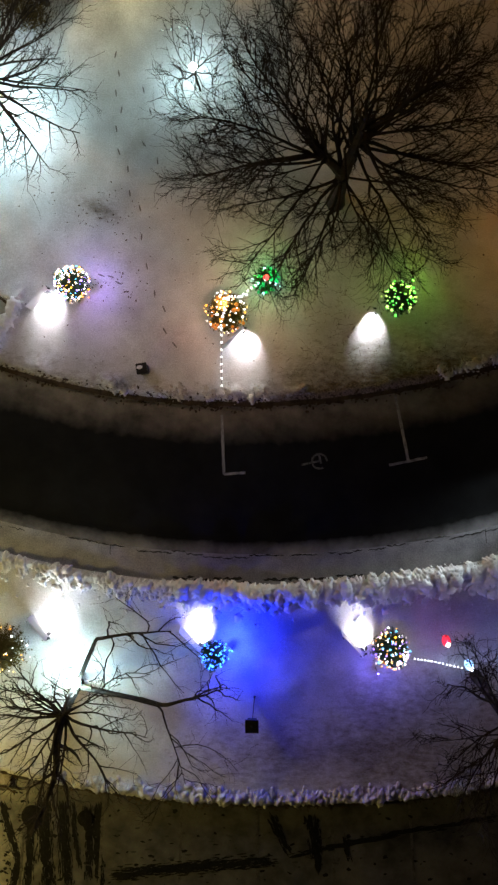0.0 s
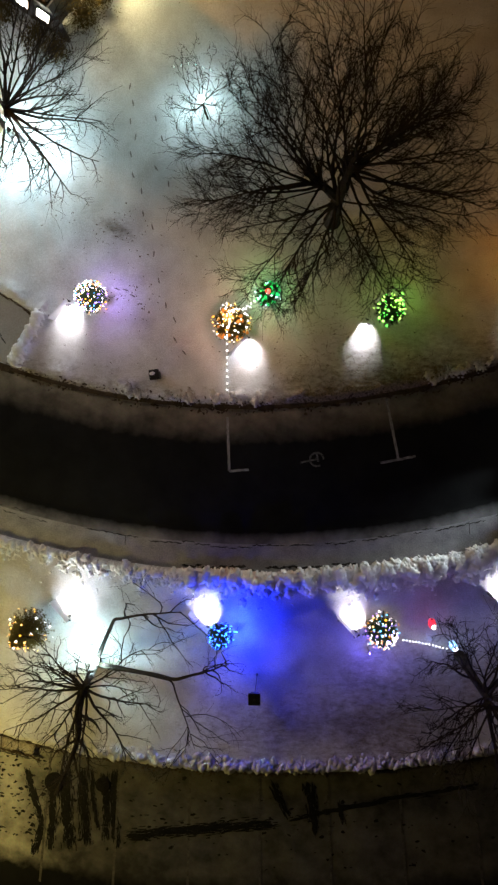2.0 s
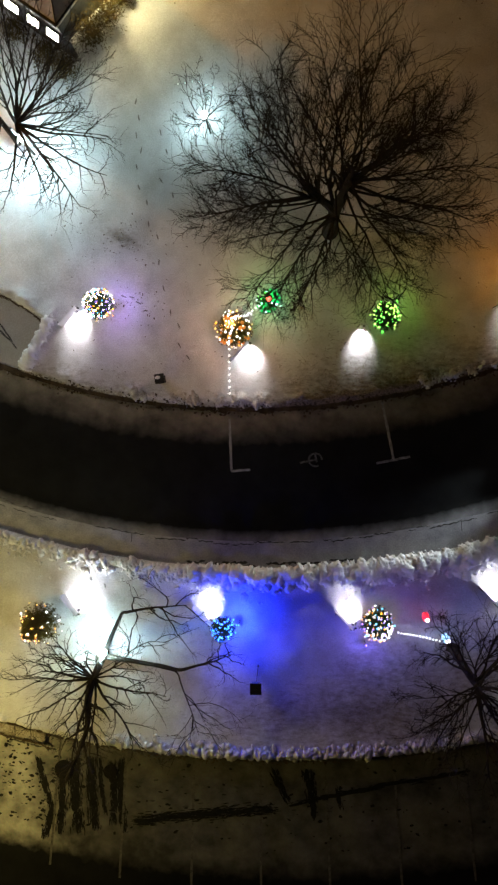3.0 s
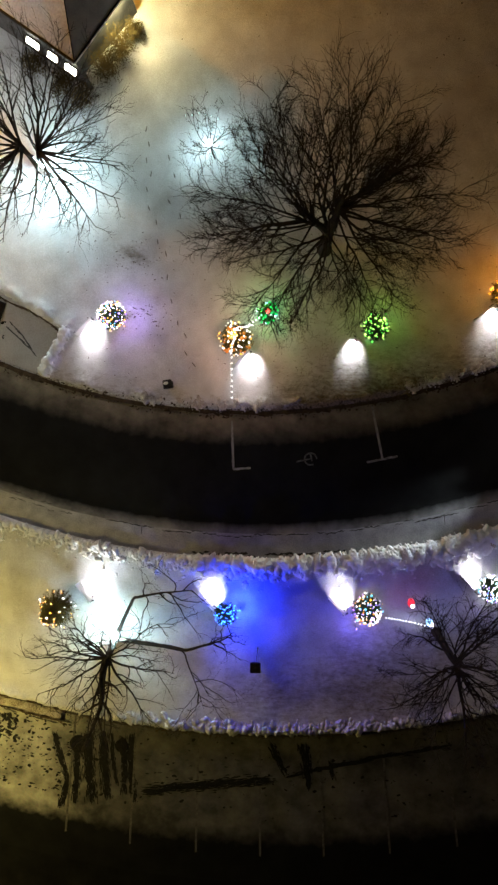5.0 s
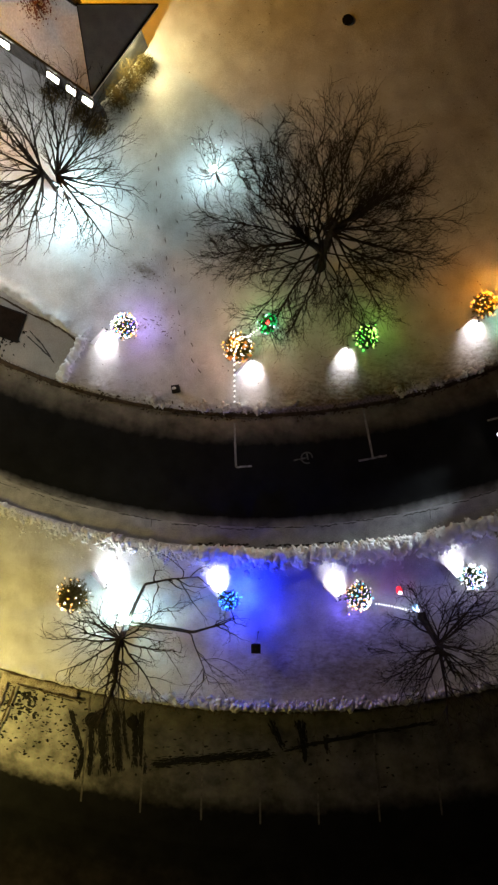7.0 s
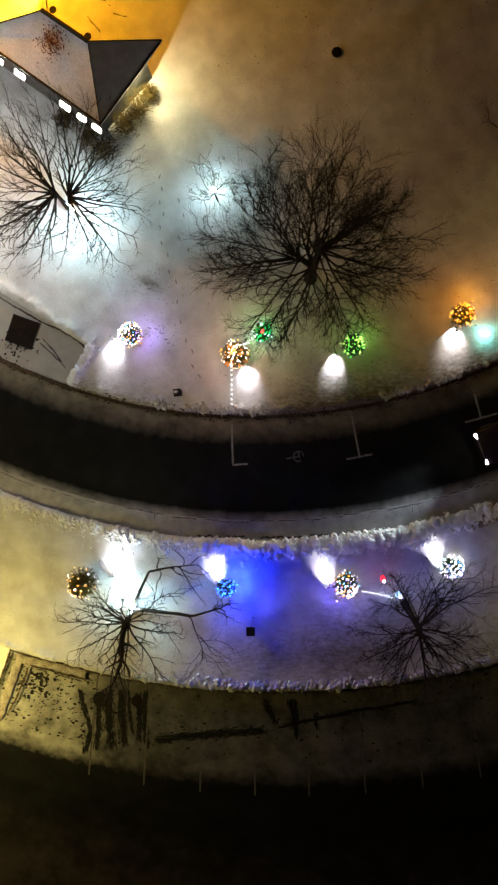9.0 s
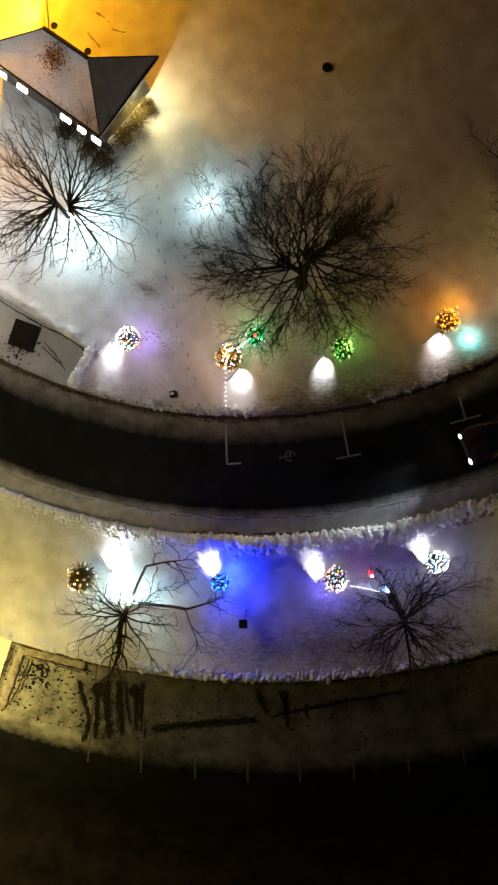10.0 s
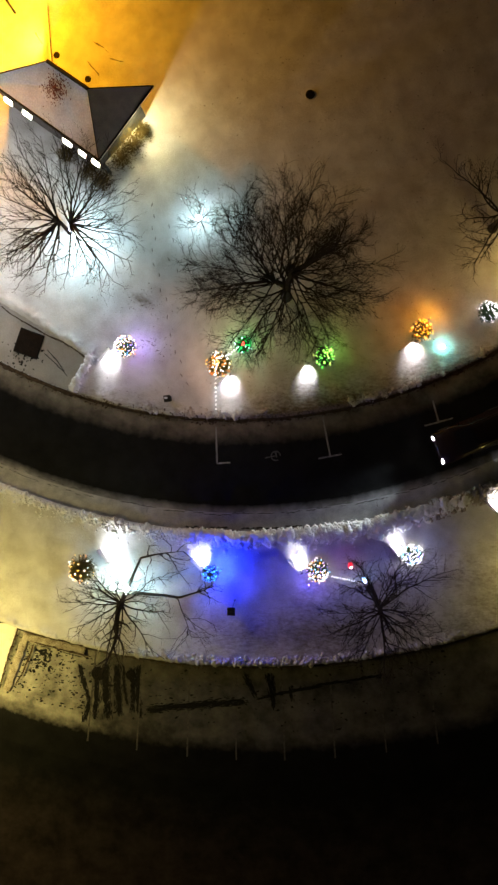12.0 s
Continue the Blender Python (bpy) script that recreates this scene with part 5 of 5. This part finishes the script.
            dx, dy = s * math.cos(q) * rng.uniform(.6, 1.2), s * math.sin(q) * rng.uniform(.6, 1.2)
            v.append((x + dx, y + dy, z - (up.x * dx + up.y * dy) / up.z))
        f.append(range(i, i + 7))
    fixed(obj("bare_patch", v, f, BRICKISH, top, "melted reddish patch round the vent"))["kind"] = "stuff"
    return tagged(top, "low house with snow-dusted roof and lit windows", "house")


house()
lamp("house_wall_light", (-5.40, 17.42, 1.85), 310, (1.0, 0.86, 0.42), 0.06)
sconce = empty("wall_lantern", (-5.66, 17.58, 1.80), 50)
part("bracket", box((0.08, 0.08, 0.14), None, 0.01), BLACKMETAL, sconce)
part("cap", box((0.16, 0.16, 0.03), pose(0.05, -0.05, 0.16), 0.005), BLACKMETAL, sconce)
tagged(sconce, "black lantern on the house wall giving yellow light", "wall lamp")

yard = empty("yard_lamp", (-12.4, 24.4, 0.12))
part("pole", cyl(0.06, 0.05, 6.2, pose(0, 0, 3.1), 12), BLACKMETAL, yard)
part("crossarm", box((0.7, 0.06, 0.06), pose(0, 0, 6.25)), BLACKMETAL, yard)
for s in (-1, 1):
    part("lamp_head", box((0.22, 0.14, 0.10), pose(s * 0.3, 0, 6.18), 0.02), BLACKMETAL, yard)
tagged(yard, "amber yard floodlight on a pole behind the house", "yard lamp")
lamp("yard_light", (-12.4, 24.2, 5.6), 3900, AMBER, 0.4)
# panel added along the yellow light's sharp edge; no wall is known there
edge_panel = empty("light_edge_panel", (-10.35, 22.4, 0.1), 94)
part("panel", box((4.6, 0.04, 0.14), pose(0, 0, 0.07)), ROOFSNOW, edge_panel)
part("coping", box((4.6, 0.07, 0.04), pose(0, 0, 0.16), 0.01), SNOW_LUMP, edge_panel, "thin cap of snow")
tagged(edge_panel, "low thin panel added where the yellow light ends", "wall")
# spot added for the yellow patch, whose source is not known
spot("added_yellow_spot", (-10.9, 22.6, 1.0), (-12.6, 22.8, 0.1), 200, (1.0, 0.74, 0.03), 165, 0.3, 0.05)


# fixture added only to give that spot a body
flood = empty("added_flood", (-10.82, 22.6, 0.12))
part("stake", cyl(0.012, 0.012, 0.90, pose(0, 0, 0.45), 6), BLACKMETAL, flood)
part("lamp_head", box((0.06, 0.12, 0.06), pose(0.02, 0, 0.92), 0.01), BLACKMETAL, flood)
tagged(flood, "stake and head added to carry the yellow spot", "flood light")


cover((-10.0, 21.95, 0.13), 0.19, "small dark round cover in amber-lit snow")
cover((-8.2, 20.55, 0.13), 0.19, "small dark round cover in amber-lit snow")
for k, (a, b) in enumerate((((-7.75, 22.5), (-7.0, 21.95)), ((-8.2, 21.5), (-7.35, 20.5)), ((-6.85, 21.65), (-6.1, 21.45)))):
    tagged(smear("melt_streak", a, b, 0.03, 0.165, SLUSH, 400 + k), "thin dark streak in amber-lit snow", "melt streak", "melt streaks")


def bush(place, r, height, n, seed):
    rng = random.Random(seed)
    top = empty("bush", place)
    for name, count, length in (("stem", 16, 1.0), ("twig", n, 0.35)):
        v, f = [], []
        for k in range(count):
            a, e = rng.uniform(0, 6.28), rng.uniform(0.4, 1.4)
            d = Vector((math.cos(a) * math.cos(e), math.sin(a) * math.cos(e), math.sin(e)))
            s = Vector((0, 0, 0)) if name == "stem" else Vector((d.x * r, d.y * r, d.z * height)) * rng.uniform(0.4, 0.9)
            p, q = wander(rng, s, d, length * rng.uniform(0.6, 1) * max(r, height), 0.015 if name == "stem" else 0.008, 0.003, 4, 0.0, 0.25)
            tube(v, f, p, q, 3)
        o = obj(name, v, f, BUSH, top)
        o["kind"] = "stuff"
    v, f = [], []
    for k in range(n * 5):
        d = Vector((rng.gauss(0, 1), rng.gauss(0, 1), abs(rng.gauss(0, 1)))).normalized()
        p = Vector((d.x * r, d.y * r, d.z * height)) * rng.uniform(0.45, 1.25) * (0.75 + 0.9 * noise.noise(d * 2.3 + Vector((seed, 0, 0))))
        t = Vector((rng.gauss(0, 1), rng.gauss(0, 1), rng.gauss(0, 0.5))).normalized()
        s = t.cross(Vector((rng.random(), rng.random(), 1))).normalized() * 0.02
        i = len(v)
        v += [p - t * 0.04, p + s, p + t * 0.05, p - s]
        f.append((i, i + 1, i + 2, i + 3))
    obj("leaves", v, f, BUSH, top)["kind"] = "stuff"
    return tagged(top, "dry twiggy bush against the house wall", "bush", "bushes")


for k, (x, y, r, h) in enumerate(((-5.55, 16.75, 0.75, 1.35), (-6.2, 15.95, 0.65, 1.2), (-5.0, 17.45, 0.5, 0.8), (-7.3, 14.75, 0.75, 0.9), (-8.1, 15.35, 0.8, 0.8), (-9.3, 16.3, 0.7, 0.8))):
    bush((x, y, 0.1), r, h, 260, 300 + k)


# ------------------------------------------------------------------ car with its headlights on
def car(place, turn):
    """A dark car; its front looks along +x."""
    top = empty("car", place, turn)
    prof = [(2.25, 0.30), (2.30, 0.62), (2.15, 0.86), (1.15, 1.0), (0.35, 1.48), (-1.45, 1.50), (-2.15, 1.05), (-2.3, 0.9), (-2.3, 0.32)]
    bm = bmesh.new()
    rings = []
    for y, k in ((-0.90, 0.90), (-0.86, 1.0), (0.86, 1.0), (0.90, 0.90)):
        rings.append([bm.verts.new((x * (0.97 if abs(y) > 0.88 else 1), y * (0.80 if z > 1.2 else 1), 0.3 + (z - 0.3) * k)) for x, z in prof])
    n = len(prof)
    for a, b in zip(rings, rings[1:]):
        for j in range(n):
            bm.faces.new((a[j], a[(j + 1) % n], b[(j + 1) % n], b[j]))
    bm.faces.new(rings[0])
    bm.faces.new(rings[-1])
    bmesh.ops.recalc_face_normals(bm, faces=bm.faces[:])
    bmesh.ops.bevel(bm, geom=bm.edges[:], offset=0.035, segments=2, affect="EDGES")
    part("body", bm, CARPAINT, top, "", True)
    for name, size, m in (("windscreen", (0.92, 1.28, 0.02), pose(0.77, 0, 1.27, 0, 31, 0)), ("rear_window", (0.75, 1.24, 0.02), pose(-1.83, 0, 1.30, 0, -33, 0))):
        part(name, box(size, m, 0.006), GLASS, top)
    for s in (-1, 1):
        part("headlight", box((0.20, 0.30, 0.14), pose(2.13, s * 0.66, 0.74, 0, -12, s * -14), 0.03), HEAD, top, "glowing white headlight")
        part("mirror", box((0.12, 0.20, 0.12), pose(0.75, s * 0.98, 1.0), 0.03), CARPAINT, top)
        part("tail_light", box((0.06, 0.26, 0.12), pose(-2.29, s * 0.68, 0.78), 0.01), RUBBER, top)
        for x in (1.42, -1.4):
            w = part("wheel", cyl(0.33, 0.33, 0.22, pose(x, s * 0.80, 0.33, 90, 0, 0), 24), RUBBER, top)
            part("rim", cyl(0.20, 0.20, 0.232, pose(x, s * 0.80, 0.33, 90, 0, 0), 12), IRON, w)
        part("roof_rail", box((1.5, 0.04, 0.03), pose(-0.5, s * 0.62, 1.52)), BLACKMETAL, top)
    m = top.matrix_world
    for s in (-1, 1):
        spot("headlight_beam", m @ Vector((2.36, s * 0.66, 0.72)), m @ Vector((9.0, 1.5 + s * 0.3, 0.85)), 760, (0.84, 0.97, 1.0), 40, 1.0, 0.05)
    return tagged(top, "dark car on the road with white headlights on", "car")


car((13.25, 0.62, 0.0), 203)
